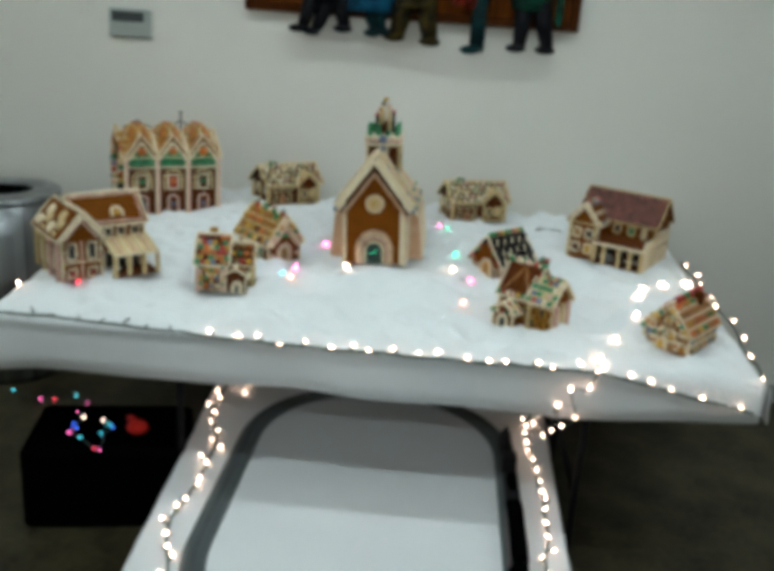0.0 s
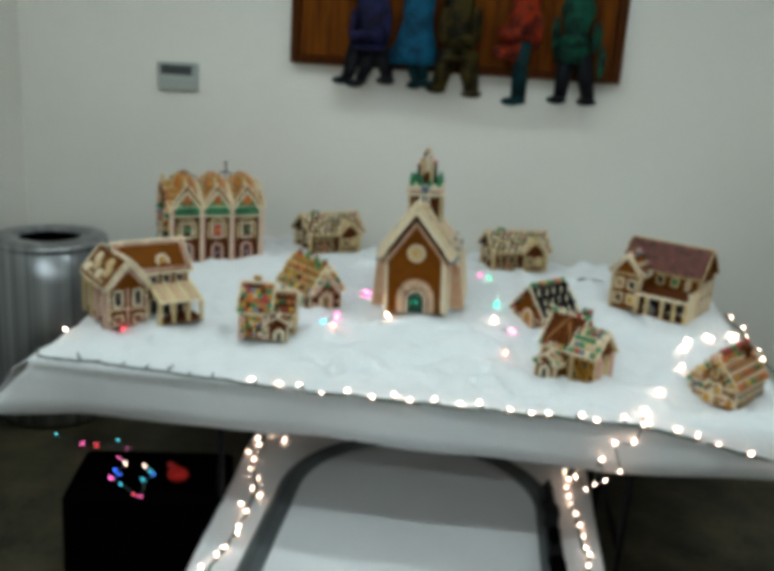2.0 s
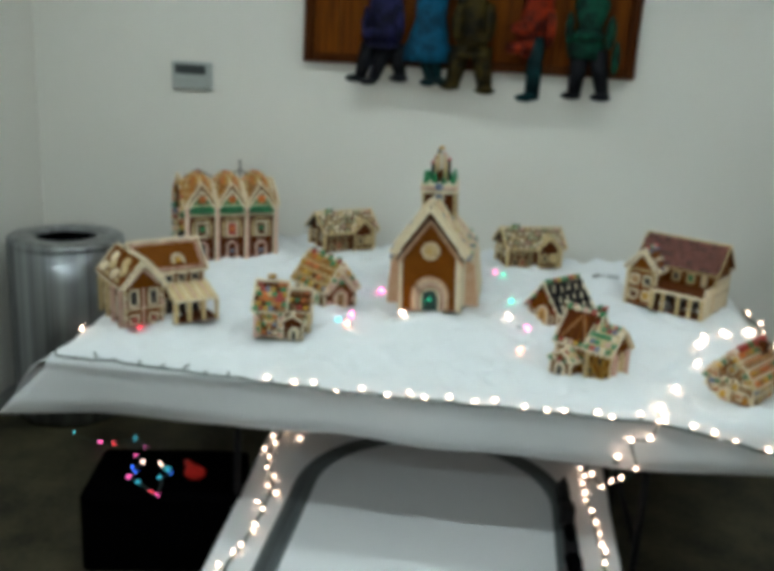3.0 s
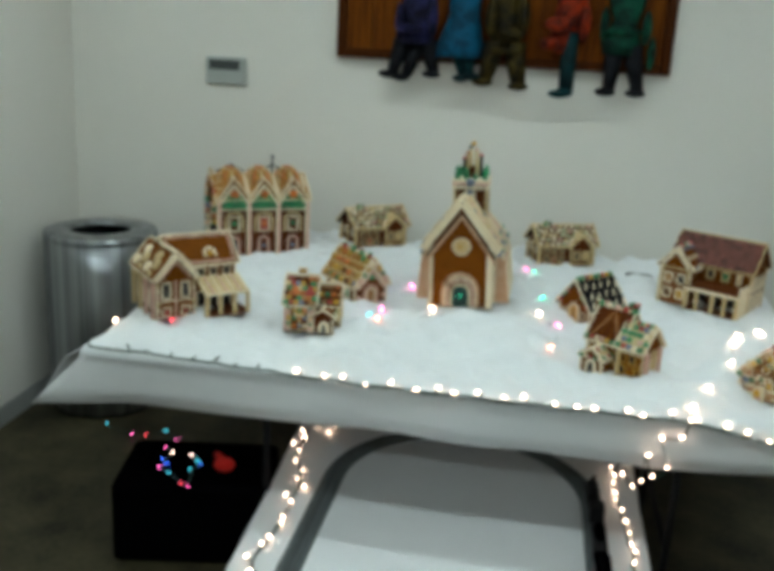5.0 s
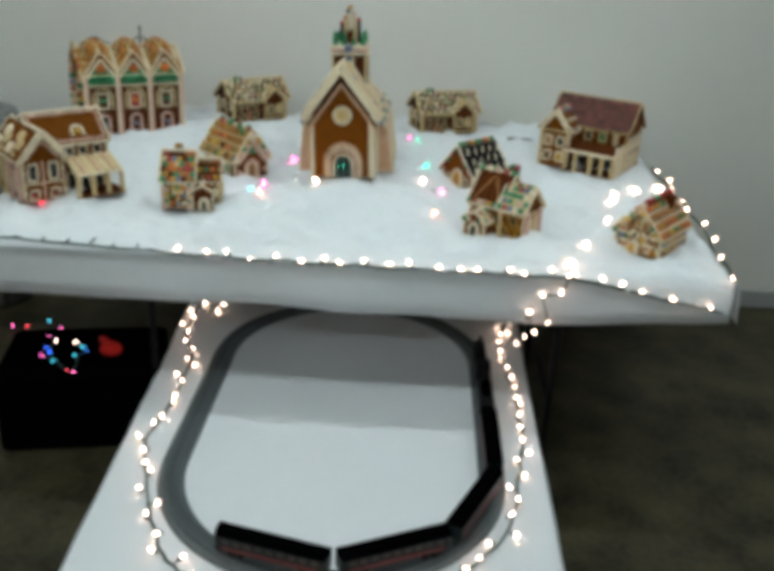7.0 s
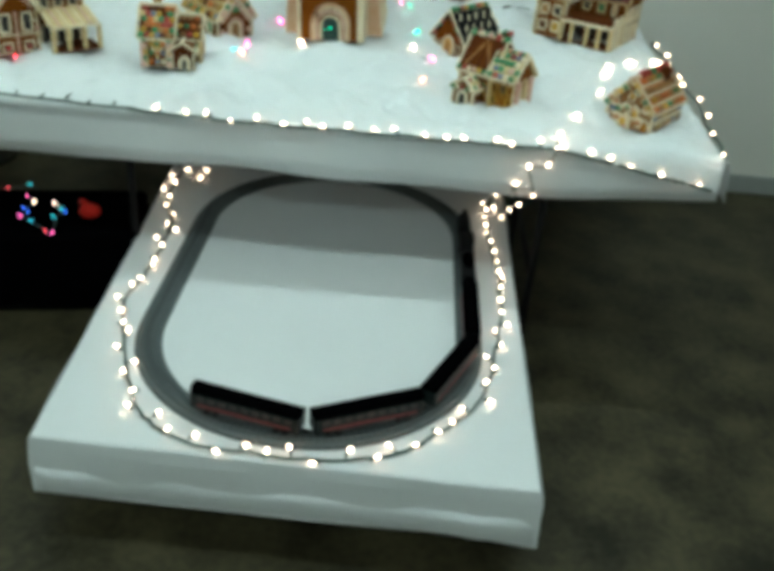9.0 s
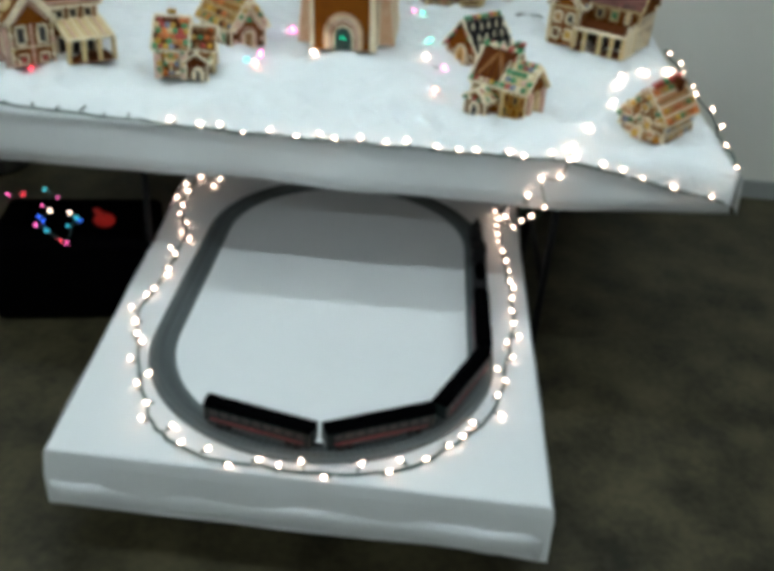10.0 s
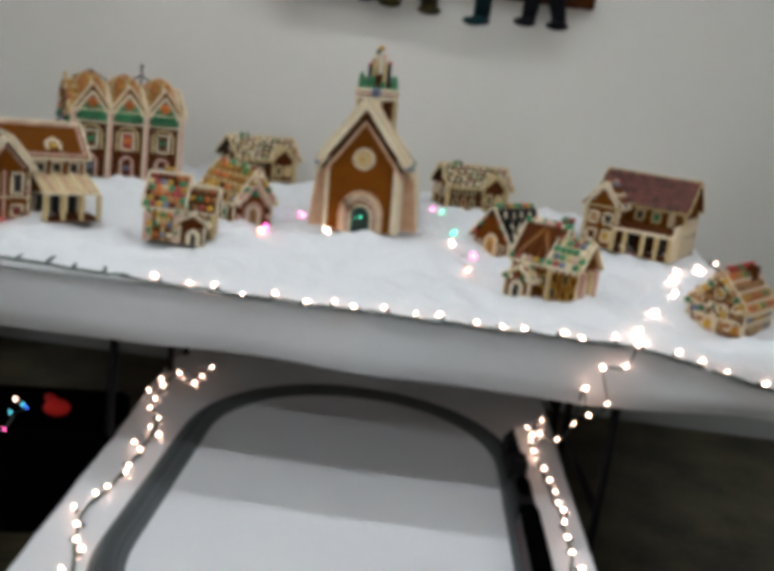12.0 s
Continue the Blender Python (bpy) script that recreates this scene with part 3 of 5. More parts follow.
    for x, y, z, hgt, mt, cap in ((-0.028, -0.016, 0.43, 0.068, CHOC, RED), (0.020, -0.026, 0.43, 0.062, CREAM, CREAM), (0.030, 0.014, 0.43, 0.076, CHOC, RED), (-0.020, 0.024, 0.43, 0.082, CREAM, ORANGE),
                                  (-0.006, -0.008, 0.47, 0.068, CREAM, CHOC), (0.014, 0.002, 0.47, 0.058, CREAM, PINK)):
        st = part("candy_stick", Shape().lathe([(0.0065, 0.0), (0.0065, hgt), (0.004, hgt + 0.004)], 8), mt, e, "", t @ T(x, y, z))
        sweet(st, "gumdrop", cap, T(0, 0, hgt), 0.0085, "stick_cap")
    sweet(e, "gumdrop", GREEN, t @ T(-0.020, -0.040, 0.429), 0.0125, "gumdrop", 1, 1, 2.4)
    sweet(e, "button", YELLOW, t @ T(0.002, 0, 0.548), 0.011, "gumdrop", 1, 1, 2.2)
    sweet(e, "cookie", BLUE, t @ T(0, -0.064, 0.418) @ ON_FACE, 0.016)


# ---- hall with three gables ----
def hall():
    e = house("gingerbread_hall", -0.975, 1.175, 29, "tall gingerbread hall with three green gables and waffle roof", "gingerbread hall", size=(1.17, 1.0, 0.99))
    W, D, H, R = 0.325, 0.25, 0.235, 0.085
    b = Block(e, RZ(90), D, W, H, R, roof=WAFER, over=0.010)
    for sx in (-1, 1):
        for k in range(-4, 9):
            # waffle lattice
            for dr in (-1, 1):
                x0 = -b.hl + k * 0.045
                pts = []
                for q in range(9):
                    x = (x0 + dr * (q / 8) * b.L) * 1.0
                    if -b.hl < x < b.hl:
                        pts.append((x, b.L * q / 8, b.t + 0.001))
                if len(pts) > 1:
                    icing(b.panels[sx], I4, pts, 0.003, CREAM, name="waffle_line")
    F = T(0, -D / 2, 0)
    for i in (-1, 0, 1):
        x = i * 0.106
        # gable dormer running back into the roof
        d = Block(e, T(x, -D / 2 + 0.055, 0.0), 0.104, 0.122, H - 0.005, 0.086, wall=DARKGINGER, roof=WAFER, over=0.006)
        G = T(x, -D / 2 - 0.006, 0)
        for sx in (-1, 1):
            d.tiles(sx, "wafer", [WAFER, NUT], 4, 3, 0.012)
            icing(e, G, [(sx * 0.049, -0.002, H - 0.012), (0, -0.002, H + 0.062)], 0.006, ICING, name="gable_icing")
        hump = Shape()
        hump.ball((0, 0, 0), (0.055, 0.10, 0.10), 14, 8)
        hp = part("waffle_hump", hump, WAFER, e, "rounded tan waffle roof hump", T(x, -0.005, H + 0.022))
        for k in range(7):
            for q in range(5):
                ax, ay = (k - 3) * 0.30, (q - 2) * 0.42 + (0.2 if k % 2 else 0)
                n = Vector((0.055 * math.sin(ax), 0.10 * math.sin(ay) * math.cos(ax), 0.10 * math.cos(ax) * math.cos(ay)))
                up = Vector((n.x / 0.055 ** 2, n.y / 0.01, n.z / 0.01)).normalized()
                sweet(hp, "wafer", (WAFER, NUT, YELLOW)[(k + q) % 3], T(*n) @ Vector((0, 0, 1)).rotation_difference(up).to_matrix().to_4x4(), 0.0085, "wafer", 1, 1, 0.7)
        for k in range(-3, 4):
            for dr in (-1, 1):
                line = []
                for q in range(9):
                    ay, ax = -1.1 + 2.2 * q / 8, k * 0.42 + dr * (q - 4) * 0.16
                    if abs(ax) < 1.25:
                        line.append((0.058 * math.sin(ax), 0.104 * math.sin(ay) * math.cos(ax), 0.104 * math.cos(ax) * math.cos(ay)))
                if len(line) > 1:
                    icing(hp, I4, line, 0.0030, CREAM if k % 2 else ORANGE, name="waffle_line")
        icing(e, T(x + 0.053, 0, 0), [(0, -0.11 + 0.022 * k, H + 0.0 + 0.085 * math.sin(math.pi * k / 10)) for k in range(11)], 0.006, ICING, name="roof_icing")
        part("gable_band", Shape().prism([(-0.047, H - 0.034), (0.047, H - 0.034), (0.026, H + 0.034), (-0.026, H + 0.034)], -0.004, 0.004), GREEN, e, "green sugar band", G)
        for q in range(5):
            sweet(e, "gumdrop", GREEN, G @ T(-0.034 + q * 0.017, -0.003, H - 0.026) @ ON_FACE, 0.0095)
        for q in range(4):
            sweet(e, "gumdrop", GREEN, G @ T(-0.0255 + q * 0.017, -0.003, H - 0.008) @ ON_FACE, 0.0095)
        sweet(e, "button", ORANGE, G @ T(0, -0.003, H + 0.026) @ ON_FACE, 0.017)
        for sx in (-1, 1):
            icing(e, G, [(sx * 0.050, -0.004, 0.0), (sx * 0.050, -0.004, H - 0.05)], 0.0055, PEACH if (i + sx) % 2 else CREAM, name="pilaster_icing")
        icing(e, G, [(-0.048, -0.003, H - 0.040), (0.048, -0.003, H - 0.040)], 0.005, ICING, name="band_icing")
        icing(e, G, [(-0.048, -0.003, H - 0.050), (0.048, -0.003, H - 0.050)], 0.0045, DARKGINGER, name="band_icing")
        opening(e, G, 0, 0.104, 0.036, 0.060, False, (DARKGINGER, RED, DARKGINGER)[i + 1], ICING, 0.0045)
        icing(e, G, [(a, -0.004, 0.100 + c) for a, c in arch(0.062, 0.084)], 0.0045, CREAM, name="arch_icing")
        sweet(e, "button", GREEN if i else ORANGE, G @ T(0, -0.003, 0.136) @ ON_FACE, 0.011)
        opening(e, G, 0, 0.0, 0.034, 0.078, True, HOLLOW if i < 0 else DARKGINGER, PINK, 0.005, "door", False)
        sweet(e, "button", BLUE, G @ T(0, -0.003, 0.040) @ ON_FACE, 0.009)
    for i in range(4):
        x = -0.159 + i * 0.106
        cpost = part("column", Shape().box((x, -D / 2 - 0.010, 0.115), (0.016, 0.016, 0.23), ch=0.004), PINK, e, "peach and white candy column")
        icing(cpost, I4, [(x - 0.006, -D / 2 - 0.018, 0.0), (x - 0.006, -D / 2 - 0.018, 0.23)], 0.004, ICING)
    # sweets down the side gables
    L = b.face("back")
    for k in range(9):
        for yy in (-0.112, 0.112):
            sweet(e, "gumdrop", (YELLOW, ORANGE, GREEN, ICING, CHOC)[k % 5], L @ T(yy, -0.004, 0.012 + k * 0.026) @ ON_FACE, 0.012)
    for k in range(5):
        for sx in (-1, 1):
            sweet(e, "button", (YELLOW, CREAM, ORANGE)[k % 3], L @ T(sx * (0.115 - k * 0.024), -0.006, H + 0.0 + k * 0.026) @ ON_FACE, 0.013)
    opening(e, L, 0, 0.05, 0.05, 0.10, True, CHOC, ICING, 0.005)
    # unlit light string over the roof: one upright bulb and arcs of wire
    for x, z in ((0.052, 0.352),):
        sp = part("finial", Shape().rope([(x, 0, z - 0.02), (x, 0, z + 0.045)], 0.0032), CHOC, e, "unlit bulb standing on its dark wire")
        part("tip", Shape().ball((x, 0, z + 0.047), 0.006), CHOC, sp)
    for x in (-0.10, 0.052):
        icing(e, I4, [(x - 0.052, 0, 0.335), (x - 0.02, 0, 0.352), (x, 0, 0.366), (x + 0.02, 0, 0.352), (x + 0.052, 0, 0.335)], 0.0032, CHOC, name="cresting")
    # sweets and icing heaped over the roof's end and along its valleys
    for k in range(26):
        a, r0 = math.pi * (k % 13) / 12, 0.118 if k < 13 else 0.095
        sweet(e, "button", (YELLOW, ORANGE, ICING, WAFER, RED, CREAM)[k % 6], L @ T(-r0 * math.cos(a), -0.008, H - 0.012 + 0.088 * math.sin(a)) @ ON_FACE, 0.0125)
    for k in range(24):
        z = 0.016 + 0.027 * (k // 3)
        sweet(e, "gumdrop", (GREEN, CREAM, DARKGINGER, RED, ICING, BLUE, PEACH)[(k * 3) % 7], L @ T((-0.075, 0.045, 0.082)[k % 3], -0.004, z) @ ON_FACE, 0.0115)
    for x in (-0.053, 0.053):
        icing(e, I4, [(x, -0.115 + 0.02 * k, H + 0.012 + 0.058 * math.sin(math.pi * k / 11)) for k in range(12)], 0.0095, ICING, name="valley_icing")


# ---- two storey house with porch ----
def porch_house():
    e = house("gingerbread_house", -0.972, 0.385, 42, "two-storey brown gingerbread house with iced porch and front gable", size=(1.0, 1.05, 1.0))
    b = Block(e, T(0.035, 0.03, 0) @ RZ(90), 0.16, 0.23, 0.165, 0.080, over=0.012)
    for sx in (-1, 1):
        P = b.panels[sx]
        icing(P, I4, [(-b.hl + 0.014, 0.014, b.t), (b.hl - 0.014, 0.014, b.t), (b.hl - 0.014, b.L - 0.008, b.t), (-b.hl + 0.014, b.L - 0.008, b.t)], 0.004, PINK, True)
    for sx in (-1,):
        icing(b.panels[sx], I4, [(0.03 + a, 0.03 + c, b.t + 0.001) for a, c in arch(0.036, 0.036)], 0.006, ICING)
        sweet(b.panels[sx], "button", YELLOW, T(0.03, 0.044, b.t), 0.010)
    # front wing
    w = Block(e, T(-0.085, 0.010, 0), 0.13, 0.225, 0.142, 0.075, over=0.014, t=0.009)
    part("roof_snow", Shape().box((-0.02, w.L * 0.62, w.t + 0.004), (w.hl * 1.7, w.L * 0.72, 0.008), ch=0.003), ICING, w.panels[1], "thick white icing on the roof slope")
    for k, (x, y) in enumerate(((-0.085, 0.030), (-0.035, 0.052), (0.02, 0.030), (0.07, 0.052), (-0.06, 0.078), (0.045, 0.080))):
        sweet(w.panels[-1], "cookie", CREAM if k % 2 else ICING, T(x, y, w.t), 0.021)
    G = w.face("front")
    for x in (-0.033, 0.033):
        opening(e, G, x, 0.070, 0.028, 0.054, False, HOLLOW, ICING, 0.0045)
        opening(e, G, x, 0.008, 0.028, 0.030, False, DARKGINGER, ICING, 0.004)
        sweet(e, "button", RED, G @ T(x, -0.003, 0.022) @ ON_FACE, 0.009)
    icing(e, G, [(0, -0.002, 0.0), (0, -0.002, 0.13)], 0.004, PINK)
    icing(e, G, [(-0.065, -0.002, 0.060), (0.065, -0.002, 0.060)], 0.0035, ICING)
    for sx in (-1, 1):
        icing(e, G, [(sx * 0.072, -0.016, 0.134), (0, -0.016, 0.216)], 0.007, ICING)
        icing(e, G, [(sx * 0.052, -0.003, 0.138), (0, -0.003, 0.196)], 0.004, PINK)
        for k in range(6):
            sweet(e, "gumdrop", (PINK, ICING, CREAM)[k % 3], G @ T(sx * 0.062, -0.003, 0.010 + 0.022 * k) @ ON_FACE, 0.0065, "icing_dot")
    # upper windows over the porch
    M = T(0, -0.05, 0)
    for x in (0.025, 0.070, 0.118):
        opening(e, M, x, 0.120, 0.026, 0.030, False, HOLLOW, ICING, 0.004)
        opening(e, M, x, 0.0, 0.030, 0.064, False, HOLLOW, ICING, 0.004, "door", False)
    # porch roof and posts
    pr = part("porch_roof", Shape().prism([(-0.052, 0.074), (0.044, 0.110), (0.044, 0.118), (-0.052, 0.082)], -0.075, 0.085), CREAM, e, "cream striped porch roof", T(0.088, -0.092, 0) @ RZ(90))
    for i in range(7):
        y = -0.068 + i * 0.0245
        icing(pr, I4, [(-0.053, y, 0.084), (0.044, y, 0.120)], 0.005, PINK if i % 2 else ICING)
    icing(pr, I4, [(-0.054, -0.075, 0.078), (-0.054, 0.085, 0.078)], 0.005, ICING)
    for x in (0.012, 0.060, 0.112, 0.160):
        part("porch_post", Shape().box((x, -0.138, 0.038), (0.013, 0.013, 0.076), ch=0.003), CREAM, e, "iced porch post")
    part("porch_floor", Shape().box((0.085, -0.097, 0.004), (0.16, 0.09, 0.008)), DARKGINGER, e)
    # round biscuits and candy pillars on the far side wall
    L = w.face("left")
    for x, z, r in ((-0.085, 0.128, 0.022), (-0.035, 0.140, 0.020), (0.015, 0.128, 0.022), (0.065, 0.140, 0.020)):
        sweet(e, "cookie", CREAM, L @ T(x, -0.004, z) @ ON_FACE, r)
    for x in (-0.06, 0.0, 0.06):
        opening(e, L, x, 0.03, 0.030, 0.060, False, HOLLOW, ICING, 0.0045)
    for x in (-0.10, -0.03, 0.03, 0.10):
        part("candy_pillar", Shape().lathe([(0.008, 0.0), (0.008, 0.115), (0.011, 0.122)], 8), PINK if x > 0 else CREAM, e, "pink striped candy pillar", L @ T(x, -0.010, 0))
    for x in (-0.06, 0.03, 0.14):
        sweet(e, "cookie", ICING, T(x, 0.03, 0.247), 0.013)


# ---- small cottage with button sweets on the roof ----
def button_cottage():
    e = house("gingerbread_cottage", -0.503, 0.340, 6, "small gingerbread cottage with coloured button sweets on its roof", "gingerbread cottage", size=1.05)
    b = Block(e, T(-0.040, 0.0, 0) @ RZ(90), 0.13, 0.092, 0.088, 0.072, wall=GINGER, over=0.008)
    for sx in (-1, 1):
        b.tiles(sx, "button", [GREEN, RED, YELLOW, BLUE, DARKGINGER, NUT, GREEN, ORANGE, CREAM], 6, 6, 0.0098)
    c = Block(e, T(0.035, 0.02, 0) @ RZ(90), 0.085, 0.09, 0.080, 0.052, roof=DARKGINGER, over=0.008)
    c.tiles(-1, "button", [ORANGE, GREEN, NUT, RED, YELLOW], 5, 3, 0.0085, y0=0.006)
    G = b.face("left")
    opening(e, G, 0, 0.05, 0.03, 0.04, False, YELLOW, ICING, 0.0035)
    for k in range(5):
        for sx in (-1, 1):
            sweet(e, "gumdrop", (PINK, GREEN, YELLOW)[k % 3], G @ T(sx * 0.036, -0.003, 0.010 + k * 0.018) @ ON_FACE, 0.008)
        sweet(e, "button", (RED, GREEN, YELLOW)[k % 3], G @ T(-0.028 + k * 0.014, -0.003, 0.088) @ ON_FACE, 0.0075)
    # porch hood with its little arched door
    h = Block(e, T(0.035, -0.045, 0), 0.062, 0.06, 0.052, 0.020, over=0.007, wall=DARKGINGER)
    for sx in (-1, 1):
        h.tiles(sx, "button", [GREEN, ICING], 3, 1, 0.007)
    D = h.face("front")
    opening(e, D, 0.004, 0.0, 0.024, 0.036, True, HOLLOW, ICING, 0.007, "door", False)
    opening(e, T(-0.002, -0.025, 0), -0.002, 0.014, 0.018, 0.03, False, DARKGINGER, CREAM, 0.0035)
    for x in (-0.082, -0.002, 0.080):
        sweet(e, "stick", PINK if x < 0 else CREAM, T(x, -0.070 if x < 0.05 else -0.028, 0.0), 0.0080)
    W = T(-0.040, -0.065, 0)
    for k in range(15):
        sweet(e, "button", (GREEN, YELLOW, RED, ICING, BLUE, ORANGE)[(k * 5) % 6], W @ T(-0.034 + 0.017 * (k % 5), -0.003, 0.018 + 0.026 * (k // 5)) @ ON_FACE, 0.0078)
    for x in (-0.030, 0.0, 0.028):
        icing(e, W, [(x, -0.004, 0.0), (x, -0.004, 0.084)], 0.0040, (CREAM, DARKGINGER, ICING)[int(x * 100) % 3])
    part("chimney", Shape().box((-0.045, 0.02, 0.160), (0.022, 0.022, 0.036), ch=0.002), DARKGINGER, e)
    icing(e, T(-0.045, 0.02, 0.178), [(-0.011, -0.011, 0), (0.011, -0.011, 0), (0.011, 0.011, 0), (-0.011, 0.011, 0)], 0.004, YELLOW, True)


# ---- wafer cottage with gumdrops on the ridge ----
def wafer_cottage():
    e = house("gingerbread_cottage", -0.435, 0.690, 44, "tan wafer-roofed gingerbread cottage with gumdrops along the ridge", "gingerbread cottage")
    b = Block(e, I4, 0.135, 0.20, 0.075, 0.092, roof=WAFER, over=0.014)
    for sx in (-1, 1):
        b.tiles(sx, "button", [YELLOW, NUT, WAFER, GREEN, YELLOW, DARKGINGER, YELLOW, ORANGE], 7, 4, 0.0130)
        for row in (0.032, 0.062, 0.092):
            icing(b.panels[sx], I4, [(-b.hl + 2 * b.hl * q / 14, row + (0.006 if q % 2 else -0.006), b.t + 0.005) for q in range(15)], 0.0034, CREAM)
    for k in range(8):
        y = -0.10 + k * 0.029
        sweet(e, "gumdrop", GREEN if k % 3 else RED, T(0.011 if k % 2 else -0.006, y, 0.170), 0.0115)
    for k in range(4):
        sweet(e, "gumdrop", RED, T(0.018, -0.02 + k * 0.035, 0.160), 0.010)
    G = b.face("front")
    opening(e, G, 0, 0.0, 0.038, 0.058, True, NUT, ICING, 0.005, "door", False)
    icing(e, G, [(a, -0.004, c) for a, c in arch(0.056, 0.070)], 0.004, PINK)
    for sx in (-1, 1):
        for k, mt in enumerate((PINK, ICING, PINK)):
            icing(e, G, [(sx * (0.070 - k * 0.014), -0.008, 0.066 + k * 0.002), (0, -0.008, 0.160 - k * 0.018)], 0.005, mt)
    sweet(e, "gumdrop", GREEN, G @ T(0, -0.004, 0.098) @ ON_FACE, 0.010)
    for k in range(4):
        for sx in (-1, 1):
            sweet(e, "gumdrop", (DARKGINGER, PINK)[k % 2], G @ T(sx * 0.052, -0.003, 0.010 + k * 0.018) @ ON_FACE, 0.008)
    L = b.face("left")
    for x in (-0.055, 0.0, 0.055):
        opening(e, L, x, 0.018, 0.026, 0.034, False, (YELLOW, HOLLOW, GREEN)[int(x > -0.01) + int(x > 0.01)], ICING, 0.004)
    part("chimney", Shape().box((0.03, 0.07, 0.15), (0.03, 0.024, 0.05), ch=0.002), DARKGINGER, e)
    for k in range(10):
        sweet(b.panels[-1], "almond", (YELLOW, CREAM, GREEN, ORANGE, BLUE)[k % 5], T(-b.hl + 0.014 + 0.022 * k, 0.016, b.t), 0.0115, "almond", 1.0, 1.3)
    for sx in (-1, 1):
        for k in range(5):
            f = (k + 0.5) / 5
            sweet(e, "gumdrop", (ICING, PINK, GREEN, YELLOW)[k % 4], G @ T(sx * 0.078 * (1 - f), -0.016, 0.064 + 0.100 * f) @ ON_FACE, 0.0085)


# ---- the two snowy-roofed houses at the back ----
def cream_house(x, y, rot, label, flip, size, roof):
    e = house("gingerbread_house", x, y, rot, label, size=size)
    b = Block(e, RZ(90), 0.15, 0.235, 0.092, 0.062, wall=DARKGINGER, roof=roof, over=0.018, edge=CREAM)
    for sx in (-1, 1):
        b.tiles(sx, "button", [ICING, CREAM, ICING, ICING, PALE, PINK], 10, 5, 0.0094)
    w = Block(e, T(flip * 0.055, -0.062, 0), 0.085, 0.07, 0.088, 0.040, wall=DARKGINGER, roof=CREAM, over=0.012, edge=CREAM)
    for sx in (-1, 1):
        w.tiles(sx, "button", [ICING, CREAM, NUT], 4, 3, 0.010)
    G = w.face("front")
    opening(e, G, -0.018, 0.03, 0.024, 0.036, True, HOLLOW, CREAM, 0.005)
    opening(e, G, 0.02, 0.03, 0.024, 0.036, False, CREAM, CREAM, 0.004)
    icing(e, G, [(-0.043, -0.003, 0.012), (0.043, -0.003, 0.012)], 0.004, CREAM)
    M = T(0, -0.075, 0)
    for k in range(3):
        opening(e, M, -flip * (0.022 + 0.034 * k), 0.055, 0.018, 0.022, False, HOLLOW, CREAM, 0.0035)
        opening(e, M, -flip * (0.022 + 0.034 * k), 0.006, 0.018, 0.034, False, HOLLOW if k != 1 else RED, CREAM, 0.0035)
    for sd in ("front", "back"):
        S = b.face(sd)
        for xx in (-0.035, 0.035):
            opening(e, S, xx, 0.045, 0.024, 0.034, True, HOLLOW, ICING, 0.004)
        opening(e, S, 0, 0.105, 0.02, 0.024, True, HOLLOW, ICING, 0.004)
        for sx in (-1, 1):
            sweet(e, "stick", CREAM, S @ T(sx * 0.070, -0.006, 0.0), 0.0075)
    # heaped icing along the eaves and ridge, dark icing under the gable
    for k in range(30):
        x = -0.125 + 0.25 * random.random()
        y = random.uniform(-0.085, 0.02)
        z = 0.160 - abs(y) * 0.80
        sweet(e, "almond", (ICING, CREAM, ICING, PALE)[k % 4], T(x, y, z) @ RZ(random.uniform(0, 180)), random.uniform(0.010, 0.016))
    for sd in ("front", "back"):
        S = b.face(sd)
        for sx in (-1, 1):
            icing(e, S, [(sx * 0.078, -0.012, 0.088), (0, -0.012, 0.150)], 0.0065, CHOC, name="gable_icing")
            icing(e, S, [(sx * 0.090, -0.020, 0.090), (0, -0.020, 0.164)], 0.0070, CREAM, name="gable_icing")
        for x in (-0.075, -0.012, 0.075):
            icing(e, S, [(x, -0.003, 0.0), (x, -0.003, 0.09)], 0.0055, CREAM, name="pillar_icing")
    for k in range(7):
        sweet(e, "gumdrop", (GREEN, PALE, CHOC, YELLOW)[k % 4], T(-flip * 0.07 + 0.012 * math.cos(k * 0.9), 0.012 * math.sin(k * 0.9), 0.158), 0.0085, "gumdrop", 1, 1, 1.6)


